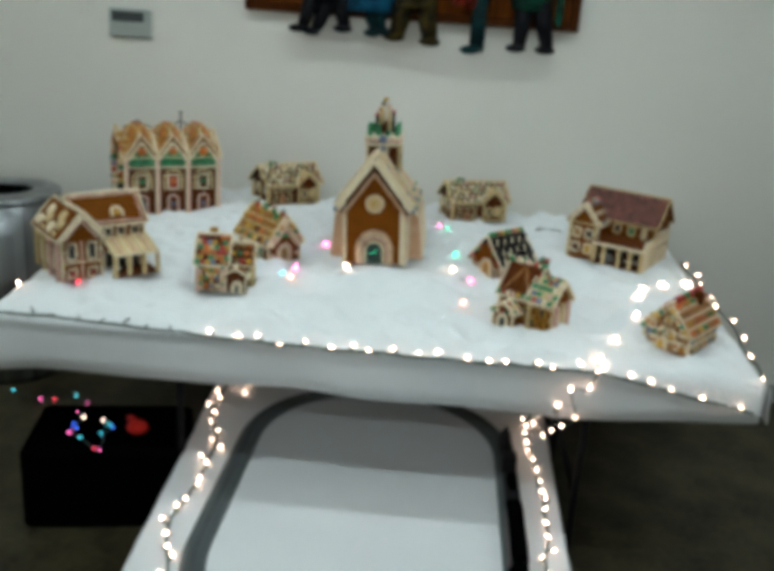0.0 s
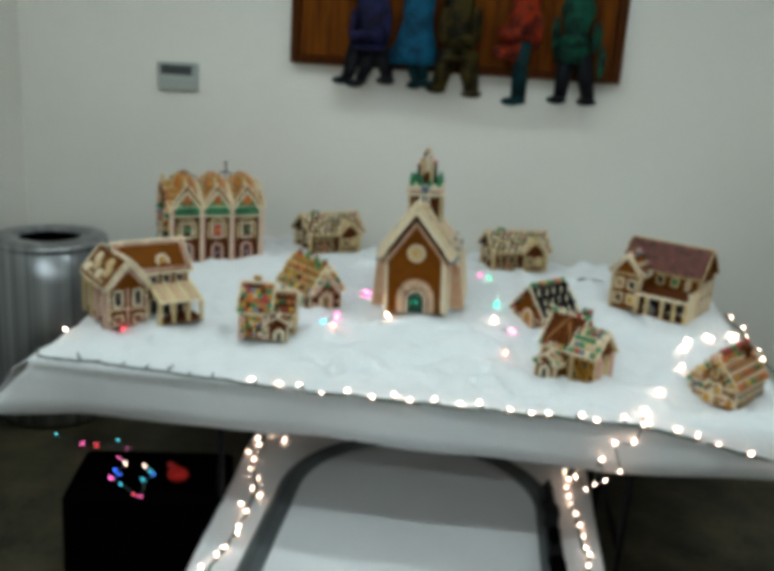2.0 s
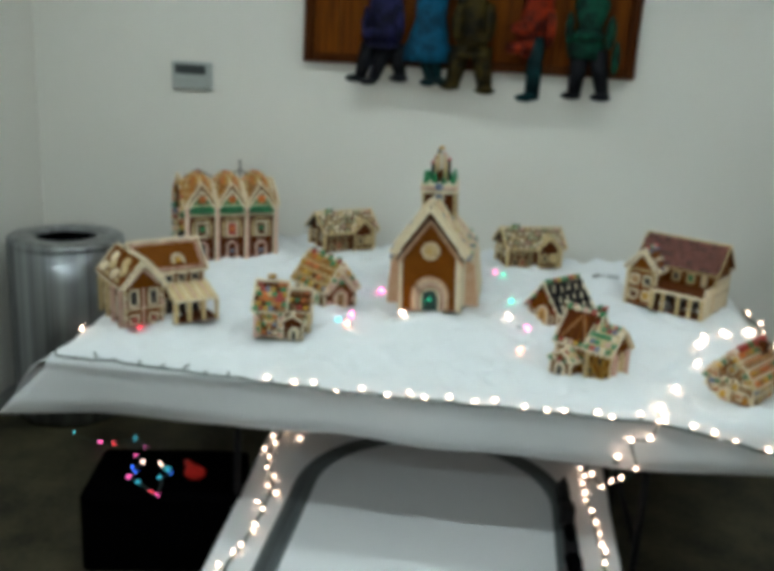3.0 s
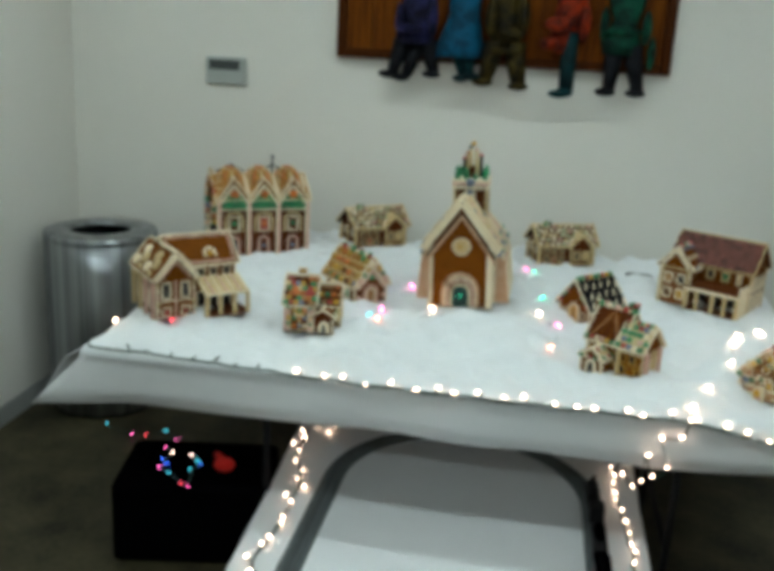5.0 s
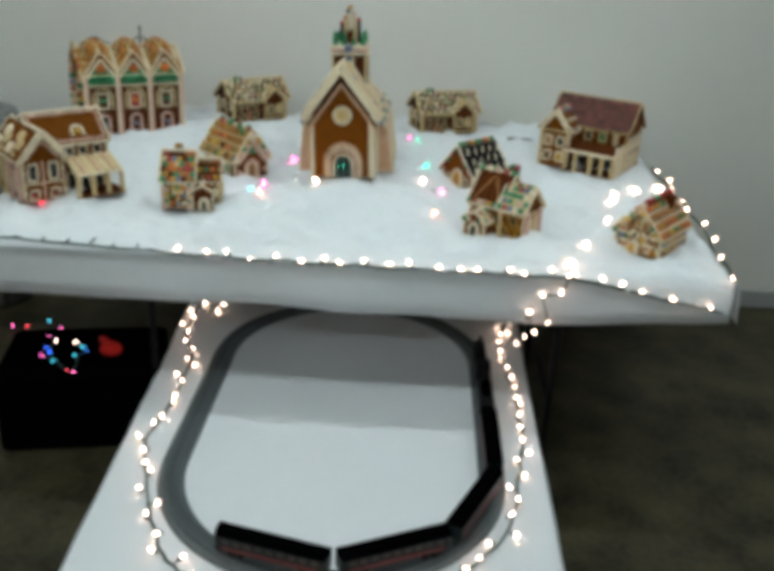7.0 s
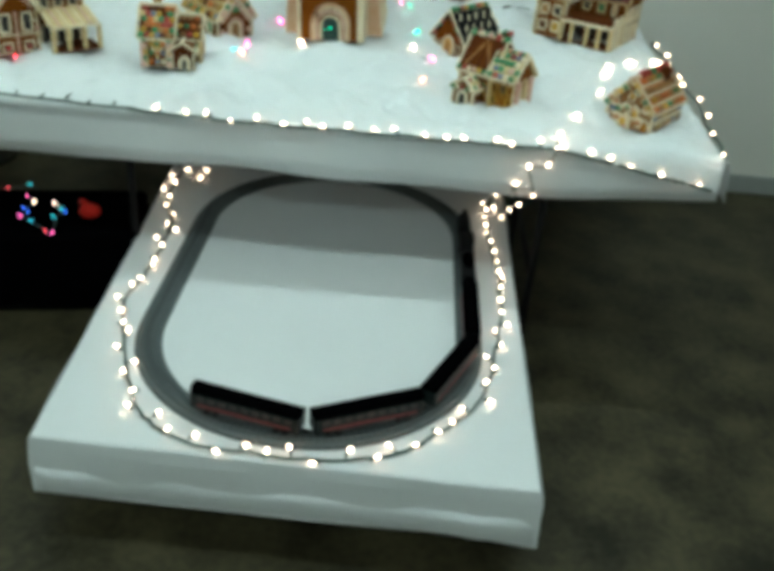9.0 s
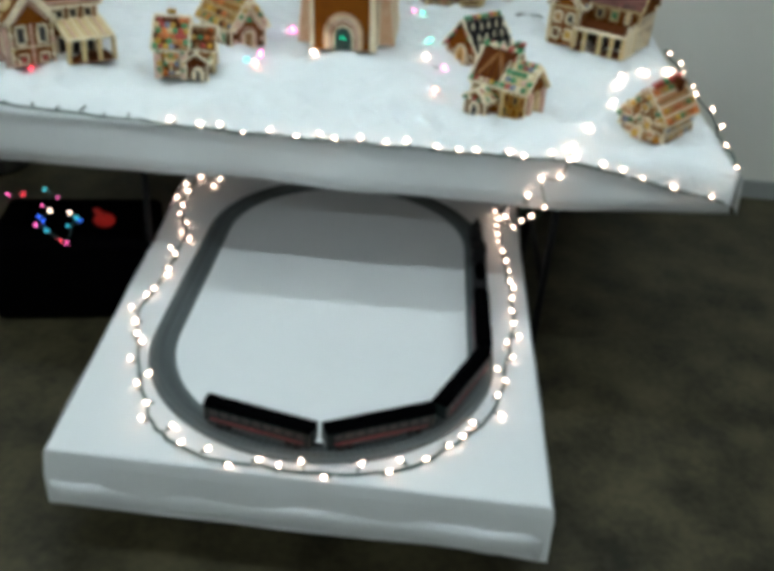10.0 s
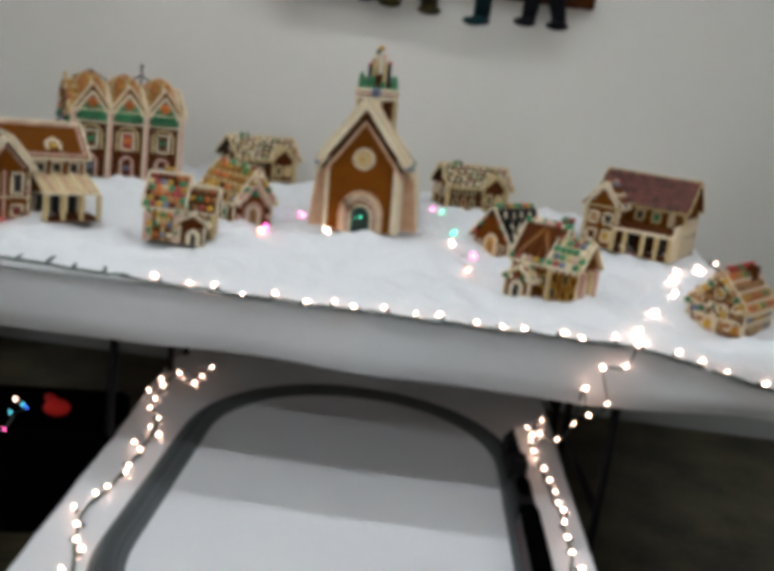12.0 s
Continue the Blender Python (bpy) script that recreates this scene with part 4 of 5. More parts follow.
# ---- cottage with a dark cookie roof ----
def dark_cottage():
    e = house("gingerbread_cottage", 0.434, 0.725, -44, "gingerbread cottage with a dark cookie roof and white icing strokes", "gingerbread cottage", size=0.92)
    b = Block(e, I4, 0.15, 0.19, 0.060, 0.092, roof=CHOC, over=0.014)
    for sx in (-1, 1):
        b.tiles(sx, "cookie", CHOC, 6, 4, 0.019)
        for i in range(5):
            for j in range(3):
                x = -b.hl + 0.024 + i * 0.043 + 0.010 * (j % 2)
                y = 0.010 + j * 0.040 + random.uniform(-0.004, 0.004)
                icing(b.panels[sx], I4, [(x, y, b.t + 0.008), (x + sx * 0.012, y + 0.024, b.t + 0.008)], 0.0042, ICING, name="icing_stroke")
    for k in range(9):
        sweet(e, "gumdrop", (GREEN, GREEN, RED, YELLOW)[k % 4], T(0, -0.09 + k * 0.023, 0.160), 0.011)
    G = b.face("front")
    opening(e, G, 0, 0.0, 0.044, 0.066, True, NUT, ICING, 0.006, "door", False)
    icing(e, G, [(a, -0.005, c) for a, c in arch(0.030, 0.052)], 0.004, YELLOW)
    for k in range(5):
        for sx in (-1, 1):
            sweet(e, "button", (RED, CHOC, GREEN)[k % 3], G @ T(sx * (0.066 - 0.012 * k), -0.010, 0.070 + 0.016 * k) @ ON_FACE, 0.009)
    for sx in (-1, 1):
        opening(e, G, sx * 0.048, 0.012, 0.018, 0.028, False, DARKGINGER, ICING, 0.0035)
    # side bay
    s = Block(e, T(0.085, -0.045, 0) @ RZ(90), 0.062, 0.05, 0.052, 0.036, over=0.008)
    D = s.face("front")
    opening(e, D, 0, 0.012, 0.024, 0.036, True, BLUE, ICING, 0.005)
    R = b.face("right")
    opening(e, R, 0.03, 0.014, 0.03, 0.034, False, GREEN, ICING, 0.0045)
    for k in range(5):
        sweet(e, "button", (GREEN, RED, ICING)[k % 3], R @ T(-0.02 + k * 0.024, -0.004, 0.010) @ ON_FACE, 0.008)


# ---- twin-block candy house ----
def candy_house():
    e = house("gingerbread_house", 0.506, 0.268, -34, "brown gingerbread house of two blocks with red and green sweets", size=1.07)
    # main block: its plain brown slope looks over the low porch
    b = Block(e, T(-0.030, 0.010, 0) @ RZ(90), 0.125, 0.105, 0.086, 0.082, over=0.008, roof=DARKGINGER)
    c = Block(e, T(0.060, -0.005, 0) @ RZ(90), 0.105, 0.078, 0.088, 0.055, over=0.009, roof=CREAM)
    p = Block(e, T(-0.035, -0.075, 0), 0.066, 0.055, 0.046, 0.022, over=0.006, roof=CREAM)
    c.tiles(-1, "button", [GREEN, RED, BLUE, ICING, GREEN, PINK, CREAM], 5, 4, 0.0095)
    c.tiles(1, "button", [GREEN, RED, ICING], 5, 4, 0.0095)
    b.tiles(1, "button", [GREEN, ICING, RED, PINK], 6, 5, 0.0095)
    for x in (-0.048, -0.016, 0.016, 0.048):
        icing(b.panels[-1], I4, [(x, 0.006, b.t), (x * 0.2, b.L - 0.012, b.t)], 0.0036, GINGER)
    b.tiles(-1, "button", [GREEN, RED, ICING, PINK, YELLOW], 7, 1, 0.0075, y0=0.002, y1=0.018)
    icing(b.panels[-1], I4, [(-0.040, 0.022, b.t), (0.0, b.L - 0.010, b.t), (0.040, 0.022, b.t)], 0.0036, NUT)
    for k in range(9):
        sweet(e, "gumdrop", (GREEN, RED, ICING, GREEN, PINK)[k % 5], T(-0.085 + 0.0135 * k, 0.010 + 0.006 * (k % 2), 0.172), 0.0105)
        sweet(e, "gumdrop", (RED, GREEN, CREAM)[k % 3], T(0.022 + 0.0095 * k, -0.005, 0.148), 0.0085)
    for sx in (-1, 1):
        p.tiles(sx, "button", [GREEN, ICING, RED], 4, 2, 0.0080)
    G = p.face("front")
    opening(e, G, 0.0, 0.0, 0.026, 0.038, True, HOLLOW, ICING, 0.006, "door", False)
    for k in range(5):
        sweet(e, "button", (GREEN, ICING, RED)[k % 3], G @ T(-0.030 + 0.015 * k, -0.008, 0.050) @ ON_FACE, 0.0070)
    L = b.face("back")
    for x in (-0.038, 0.0, 0.038):
        for z in (0.010, 0.046):
            opening(e, L, x, z, 0.020, 0.025, False, YELLOW if (z > 0.03) == (x > -0.01) else DARKGINGER, ICING, 0.0035)
    for k in range(5):
        sweet(e, "button", (YELLOW, ORANGE, RED)[k % 3], L @ T(-0.026 + 0.013 * k, -0.003, 0.100 + 0.010 * (2 - abs(k - 2))) @ ON_FACE, 0.0075)
    M = T(-0.030, -0.0525, 0)
    for x in (-0.042, 0.042):
        opening(e, M, x, 0.030, 0.016, 0.030, False, DARKGINGER, YELLOW, 0.0035)
    K = T(0.060, -0.0575, 0)
    for x in (-0.020, 0.008, 0.030):
        for z in (0.010, 0.046):
            opening(e, K, x, z, 0.016, 0.026, False, (DARKGINGER, GINGER, HOLLOW)[int(x * 100 + z * 40) % 3], YELLOW, 0.0030)
    icing(e, K, [(-0.034, -0.003, 0.0), (-0.034, -0.003, 0.088)], 0.0065, CREAM)
    R = c.face("front")
    for x in (-0.036, 0.0, 0.036):
        part("candy_pillar", Shape().box((x, -0.006, 0.044), (0.014, 0.012, 0.088), ch=0.003), PINK if x else CREAM, e, "pink striped candy pillar", R)
    for x in (-0.018, 0.018):
        opening(e, R, x, 0.020, 0.016, 0.040, False, DARKGINGER, ICING, 0.0035)
    part("chimney", Shape().box((0.014, 0.02, 0.172), (0.024, 0.024, 0.036), ch=0.002), DARKGINGER, e)
    for k in range(4):
        sweet(e, "gumdrop", (GREEN, RED)[k % 2], T(0.006 + 0.016 * (k % 2), 0.012 + 0.016 * (k // 2), 0.190), 0.0070)


# ---- long house with porch ----
def long_house():
    e = house("gingerbread_house", 0.892, 0.945, -31, "long gingerbread house with a shingled brown roof, gabled wing and porch", size=(0.90, 0.97, 0.97))
    b = Block(e, T(0.0, 0.04, 0) @ RZ(90), 0.16, 0.33, 0.165, 0.090, roof=DARKGINGER, over=0.014, edge=CREAM)
    for sx in (-1, 1):
        b.tiles(sx, "wafer", MAUVE, 14, 6, 0.0108, sz=2.0)
    w = Block(e, T(-0.115, -0.050, 0), 0.130, 0.14, 0.150, 0.066, over=0.012, edge=ICING)
    G = w.face("front")
    for x in (-0.027, 0.027):
        for z in (0.024, 0.084):
            opening(e, G, x, z, 0.032, 0.036, False, (DARKGINGER, YELLOW, NUT, HOLLOW)[int(x > 0) + 2 * int(z > 0.05)], ICING, 0.005)
    for sx in (-1, 1):
        icing(e, G, [(sx * 0.060, -0.013, 0.148), (0, -0.013, 0.214)], 0.007, ICING)
        icing(e, G, [(sx * 0.055, -0.003, 0.0), (sx * 0.055, -0.003, 0.148)], 0.005, CREAM)
    icing(e, G, [(-0.05, -0.003, 0.142), (0.05, -0.003, 0.142)], 0.004, CREAM)
    for k in range(6):
        sweet(e, "gumdrop", (RED, GREEN, PINK)[k % 3], T(-0.115, -0.09 + 0.026 * k, 0.219), 0.011)
    for sx in (-1, 1):
        w.tiles(sx, "button", [ICING, BLUE], 5, 3, 0.009)
    # wall above the porch
    M = T(0, -0.04, 0)
    for x, mt in ((0.0, HOLLOW), (0.062, GREEN)):
        opening(e, M, x, 0.112, 0.030, 0.034, False, mt, CREAM, 0.0045)
        sweet(e, "button", mt, M @ T(x, -0.003, 0.128) @ ON_FACE, 0.010)
    opening(e, M, 0.118, 0.108, 0.016, 0.040, False, CREAM, ICING, 0.004)
    for x in (-0.02, 0.035, 0.10):
        opening(e, M, x, 0.0, 0.040, 0.066, False, HOLLOW, DARKGINGER, 0.004, "door", False)
    part("porch_roof", Shape().prism([(-0.055, 0.076), (0.05, 0.092), (0.05, 0.100), (-0.055, 0.084)], -0.105, 0.115), DARKGINGER, e, "brown porch roof with icing rim", T(0.052, -0.095, 0) @ RZ(90))
    icing(e, I4, [(-0.06, -0.152, 0.082), (0.16, -0.152, 0.082), (0.168, -0.05, 0.096)], 0.0065, ICING)
    for x in (-0.052, -0.005, 0.060, 0.110, 0.158):
        part("porch_post", Shape().box((x, -0.142, 0.039), (0.015, 0.014, 0.078), ch=0.003), CREAM, e, "iced porch post")
    for k in range(5):
        x, y = 0.165, -0.125 + 0.05 * k
        part("porch_post", Shape().box((x, y, 0.060), (0.013, 0.015, 0.120), ch=0.003), ICING, e, "iced side post")
    S = b.face("front")
    for x in (-0.045, 0.0, 0.045):
        for z in (0.02, 0.09):
            opening(e, S, x, z, 0.024, 0.044, False, HOLLOW, ICING, 0.005)
    part("porch_floor", Shape().box((0.052, -0.095, 0.004), (0.21, 0.10, 0.008)), DARKGINGER, e)
    part("chimney", Shape().box((-0.13, 0.05, 0.235), (0.03, 0.03, 0.05), ch=0.003), DARKGINGER, e)


# ---- almond-covered cottage ----
def almond_cottage():
    e = house("gingerbread_cottage", 0.972, 0.220, -38, "gingerbread cottage covered in nuts, cookies and orange roof sweets", "gingerbread cottage", size=0.93)
    b = Block(e, I4, 0.155, 0.21, 0.075, 0.085, roof=ORANGE, over=0.012, wall=GINGER)
    for sx in (-1, 1):
        b.tiles(sx, "almond", [ORANGE, NUT, YELLOW, GREEN, NUT, ORANGE], 7, 4, 0.016)
        for j in range(3):
            icing(b.panels[sx], I4, [(-b.hl, 0.03 + 0.034 * j, b.t + 0.003), (b.hl, 0.03 + 0.034 * j, b.t + 0.003)], 0.0045, ICING)
    for F, span in ((b.face("front"), 0.155), (b.face("right"), 0.21), (b.face("left"), 0.21)):
        k = int(span / 0.034)
        for i in range(k):
            for j in range(2):
                x = -span / 2 + span * (i + 0.5) / k
                sweet(e, "almond", (NUT, WAFER, YELLOW, BLUE, NUT)[(i * 2 + j * 3) % 5], F @ T(x, 0.0, 0.020 + 0.036 * j) @ ON_FACE, 0.0145, "almond", 0.9, 1.5)
            x = -span / 2 + span * (i + 0.5) / k
            icing(e, F, [(x + 0.016 * math.cos(math.pi * q / 7), -0.004, 0.012 + 0.030 * math.sin(math.pi * q / 7)) for q in range(8)], 0.0038, ICING)
            sweet(e, "gumdrop", ICING, F @ T(x - span / k / 2, -0.002, 0.040) @ ON_FACE, 0.0065, "icing_dot")
            sweet(e, "gumdrop", ICING, F @ T(x, -0.002, 0.072) @ ON_FACE, 0.0075, "icing_dot")
    G = b.face("front")
    opening(e, G, -0.012, 0.0, 0.030, 0.048, True, PINK, ICING, 0.006, "door", False)
    for x, z in ((-0.055, 0.080), (0.055, 0.080), (-0.042, 0.058), (0.042, 0.056), (-0.040, 0.030), (0.034, 0.028), (-0.015, 0.070), (0.015, 0.068), (0.0, 0.108)):
        icing(e, G, [(x + 0.014 * math.cos(k * math.pi / 5), -0.006, z + 0.014 * math.sin(k * math.pi / 5)) for k in range(10)], 0.0034, ICING, True, "icing_ring")
        sweet(e, "almond", (NUT, YELLOW, GREEN, ORANGE)[int(abs(x) * 1000 + z * 900) % 4], G @ T(x, -0.001, z) @ ON_FACE, 0.0115)
    for x, z in ((-0.03, 0.095), (0.0, 0.090), (0.03, 0.095), (-0.012, 0.122), (0.014, 0.124)):
        sweet(e, "almond", (NUT, YELLOW, GREEN)[int(abs(x) * 1000) % 3], G @ T(x, -0.001, z) @ ON_FACE, 0.0135)
    for sx in (-1, 1):
        icing(e, G, [(sx * 0.078, -0.010, 0.070), (0, -0.010, 0.155)], 0.005, CREAM)
        for q in range(6):
            f = (q + 0.3) / 6
            sweet(e, "almond", (NUT, CREAM, YELLOW, GREEN)[(q + sx) % 4], G @ T(sx * 0.080 * (1 - f), -0.013, 0.070 + 0.087 * f) @ ON_FACE, 0.0120, "almond", 1.0, 1.2)
            sweet(e, "gumdrop", ICING, G @ T(sx * 0.080 * (0.92 - f), -0.013, 0.072 + 0.087 * f) @ ON_FACE, 0.0055, "icing_dot")
    for k in range(6):
        sweet(e, "gumdrop", (RED, RED, GREEN, RED)[k % 4], T(0.0, -0.07 + 0.034 * k, 0.165), 0.014)
    part("chimney", Shape().box((0.02, 0.05, 0.155), (0.036, 0.036, 0.05), ch=0.003), DARKGINGER, e)


church()
hall()
porch_house()
button_cottage()
wafer_cottage()
cream_house(-0.497, 1.36, 38, "gingerbread house with cream iced roof beside the church", 1, 1.0, DARKGINGER)
dark_cottage()
cream_house(0.328, 1.325, 20, "gingerbread house with cream iced roof near the wall", 1, 0.98, DARKGINGER)
candy_house()
long_house()
almond_cottage()


# ---- low train table, track and train ----
BX0, BX1, BY0, BY1 = -0.545, 0.628, -0.90, 0.95


def warp(shape):
    """Bends the plan of the low table to its slightly skewed outline."""
    for i, (x, y, z) in enumerate(shape.v):
        u, v = (x - BX0) / (BX1 - BX0), (y - BY0) / (BY1 - BY0)
        a = Vector((-0.541, -0.904)).lerp(Vector((0.625, -0.936)), u)
        b = Vector((-0.622, 0.95)).lerp(Vector((0.642, 0.95)), u)
        p = a.lerp(b, v)
        shape.v[i] = (p.x, p.y, z)
    return shape


low = empty("low_table", pose(0, 0, 0), "low table wrapped in white sheeting, carrying a toy railway", "table")
part("tabletop", warp(Shape().box(((BX0 + BX1) / 2, (BY0 + BY1) / 2, BOARD - 0.05), (BX1 - BX0, BY1 - BY0, 0.1), ch=0.004)), PAPER, low)
sk = Shape()
n = 60
loop = [(BX0 + (BX1 - BX0) * i / n, BY0) for i in range(n)] + [(BX1, BY0 + (BY1 - BY0) * i / n) for i in range(n)] + \
       [(BX1 - (BX1 - BX0) * i / n, BY1) for i in range(n)] + [(BX0, BY1 - (BY1 - BY0) * i / n) for i in range(n)]
cx, cy = (BX0 + BX1) / 2, (BY0 + BY1) / 2
rings = []
for out, z in ((0.004, BOARD - 0.004), (0.008, BOARD - 0.03), (0.010, BOARD - 0.08), (0.010, BOARD - 0.158), (0.006, BOARD - 0.158), (0.003, BOARD - 0.01)):
    ring = []
    for x, y in loop:
        w = 0.006 * noise.noise(Vector((x * 5, y * 5, z * 12))) + out
        dx = math.copysign(1, x - cx) if abs(x - cx) > (BX1 - BX0) / 2 - 0.001 else 0
        dy = math.copysign(1, y - cy) if abs(y - cy) > (BY1 - BY0) / 2 - 0.001 else 0
        ring.append((x + dx * max(0.002, w), y + dy * max(0.002, w), z + (0.012 * noise.noise(Vector((x * 3, y * 3, 5))) if z < BOARD - 0.09 else 0)))
    rings.append(ring)
sk.loft(rings, None, False, False, True)
part("skirt", warp(sk), CLOTH, low, "creased white sheet folded over the edge")
for z0, x0, x1, out, seed in ((BOARD - 0.118, BX0 + 0.004, BX1 - 0.004, 0.0135, 7),):
    fl = Shape()
    ring = []
    for i in range(41):
        x = x0 + (x1 - x0) * i / 40
        w = 0.010 * noise.noise(Vector((x * 4, seed, 0))) + 0.004 * noise.noise(Vector((x * 15, seed, 3)))
        y = BY0 - out - 0.006 * noise.noise(Vector((x * 5, seed, 9)))
        ring.append([(x, y + 0.004, z0 + w + 0.036), (x, y + 0.001, z0 + w + 0.012), (x, y - 0.0015, z0 + w - 0.030), (x, y + 0.001, z0 + w - 0.032), (x, y + 0.006, z0 + w)])
    fl.loft(ring, None, True, True)
    part("fold", warp(fl), CLOTH, low, "creased fold of the white sheet")
for x in (BX0 + 0.12, BX1 - 0.12):
    for y in (BY0 + 0.25, BY1 - 0.15):
        part("leg", Shape().box((x, y, (BOARD - 0.1) / 2), (0.04, 0.04, BOARD - 0.1)), METALBLACK, low)

TC, TR, TY0, TY1 = 0.042, 0.437, -0.40, 0.24      # oval track: middle line


def oval(s):
    """Place and heading at s metres along the track, from the right straight's near end, anticlockwise."""
    straight, bend = TY1 - TY0, math.pi * TR
    s %= 2 * (straight + bend)
    if s < straight:
        return Vector((TC + TR, TY0 + s, 0)), math.pi / 2
    s -= straight
    if s < bend:
        a = s / TR
        return Vector((TC + TR * math.cos(a), TY1 + TR * math.sin(a), 0)), a + math.pi / 2
    s -= bend
    if s < straight:
        return Vector((TC - TR, TY1 - s, 0)), -math.pi / 2
    s -= straight
    a = math.pi + s / TR
    return Vector((TC + TR * math.cos(a), TY0 + TR * math.sin(a), 0)), a + math.pi / 2


LAP = 2 * (TY1 - TY0 + math.pi * TR)


def swept(section, steps=120):
    sh = Shape()
    rings = []
    for i in range(steps):
        p, h = oval(LAP * i / steps)
        side = Vector((math.sin(h), -math.cos(h), 0))
        rings.append([p + side * a + Vector((0, 0, BOARD + b)) for a, b in section])
    sh.loft(rings, None, False, True, True)
    return sh


track = empty("toy_track", pose(0, 0, 0), "oval of grey toy railway track on the low table", "train track")
part("roadbed", swept([(-0.036, 0.001), (-0.027, 0.012), (0.027, 0.012), (0.036, 0.001)]), ROADBED, track)
for side in (-0.013, 0.013):
    part("rail", swept([(side - 0.0015, 0.013), (side - 0.0015, 0.019), (side + 0.0015, 0.019), (side + 0.0015, 0.013)]), RAIL, track)
ties = Shape()
for i in range(240):
    p, h = oval(LAP * i / 240)
    ties.box((0, 0, BOARD + 0.0135), (0.006, 0.040, 0.003), Matrix.Translation(p) @ Matrix.Rotation(h, 4, "Z"))
tagged(part("sleeper_bed", ties, TIE, track), kind="stuff")


def vehicle_pose(s0, s1):
    a, b = oval(s0)[0], oval(s1)[0]
    d = b - a
    return Matrix.Translation((a + b) / 2 + Vector((0, 0, BOARD + 0.019))) @ Matrix.Rotation(math.atan2(d.y, d.x), 4, "Z")


def wheelset(parent, x):
    w = Shape()
    for y in (-0.014, 0.014):
        w.lathe([(0.009, -0.003), (0.009, 0.003)], 12, Matrix.Translation((x, y, 0.009)) @ Matrix.Rotation(math.pi / 2, 4, "X"))
    w.rope([(x, -0.014, 0.009), (x, 0.014, 0.009)], 0.002)
    part("wheelset", w, METALBLACK, parent)


def coach():
    c = empty("toy_coach", pose(0, 0, 0), "dark green toy passenger coach with a dull red side stripe", "toy coach", "train coaches")
    l, w = 0.275, 0.046
    part("body", Shape().box((0, 0, 0.038), (l, w, 0.044), ch=0.003), COACH, c)
    roof = [(-w / 2 - 0.001, 0.060), (-w / 2 + 0.004, 0.068), (-w / 4, 0.074), (0, 0.0755), (w / 4, 0.074), (w / 2 - 0.004, 0.068), (w / 2 + 0.001, 0.060)]
    part("roof", Shape().loft([[(x, y, z) for y, z in roof] for x in (-l / 2, -l / 2 + 0.006, l / 2 - 0.006, l / 2)]), BLACK, c, "black rounded roof")
    for sy in (-1, 1):
        part("stripe", Shape().box((0, sy * (w / 2 + 0.0008), 0.028), (l * 0.86, 0.0022, 0.007)), STRIPE, c, "dull red stripe")
        for i in range(9):
            part("window", Shape().box((-l * 0.4 + i * l * 0.1, sy * (w / 2 + 0.0006), 0.047), (0.016, 0.0018, 0.012)), HOLLOW, c)
    for x in (-l * 0.36, -l * 0.28, l * 0.28, l * 0.36):
        wheelset(c, x)
    part("coupler", Shape().box((l / 2 + 0.008, 0, 0.016), (0.02, 0.006, 0.006)), METALBLACK, c)
    return c


S_END = -0.785 - 0.14       # rear end of the last coach
first = coach()
for i in range(4):
    m = vehicle_pose(S_END + 0.30 * i, S_END + 0.30 * i + 0.26)
    if i == 0:
        first.matrix_basis = m
    else:
        copy_thing(first, m)
tender = empty("toy_tender", vehicle_pose(S_END + 1.21, S_END + 1.35), "black toy coal tender behind the engine", "toy tender")
part("body", Shape().box((0, 0, 0.036), (0.16, 0.044, 0.040), ch=0.004), METALBLACK, tender)
part("coal", Shape().ball((0.02, 0, 0.058), (0.055, 0.018, 0.012)), BLACK, tender)
for x in (-0.055, -0.02, 0.02, 0.055):
    wheelset(tender, x)
loco = empty("toy_locomotive", vehicle_pose(S_END + 1.41, S_END + 1.62), "black toy steam locomotive on the track", "toy locomotive")
RX = Matrix.Rotation(math.pi / 2, 4, "Y")
part("boiler", Shape().lathe([(0.019, -0.03), (0.020, 0.02), (0.020, 0.11), (0.017, 0.115)], 16, Matrix.Translation((0, 0, 0.046)) @ RX), METALBLACK, loco)
part("cab", Shape().box((-0.075, 0, 0.046), (0.06, 0.046, 0.058), ch=0.004), METALBLACK, loco)
part("chimney", Shape().lathe([(0.006, 0.06), (0.006, 0.076), (0.009, 0.082)], 10, Matrix.Translation((0.09, 0, 0))), METALBLACK, loco)
part("dome", Shape().ball((0.03, 0, 0.068), (0.010, 0.010, 0.008)), METALBLACK, loco)
part("running_board", Shape().box((0.01, 0, 0.026), (0.22, 0.044, 0.006)), METALBLACK, loco)
for x in (-0.05, -0.01, 0.03, 0.08):
    wheelset(loco, x)

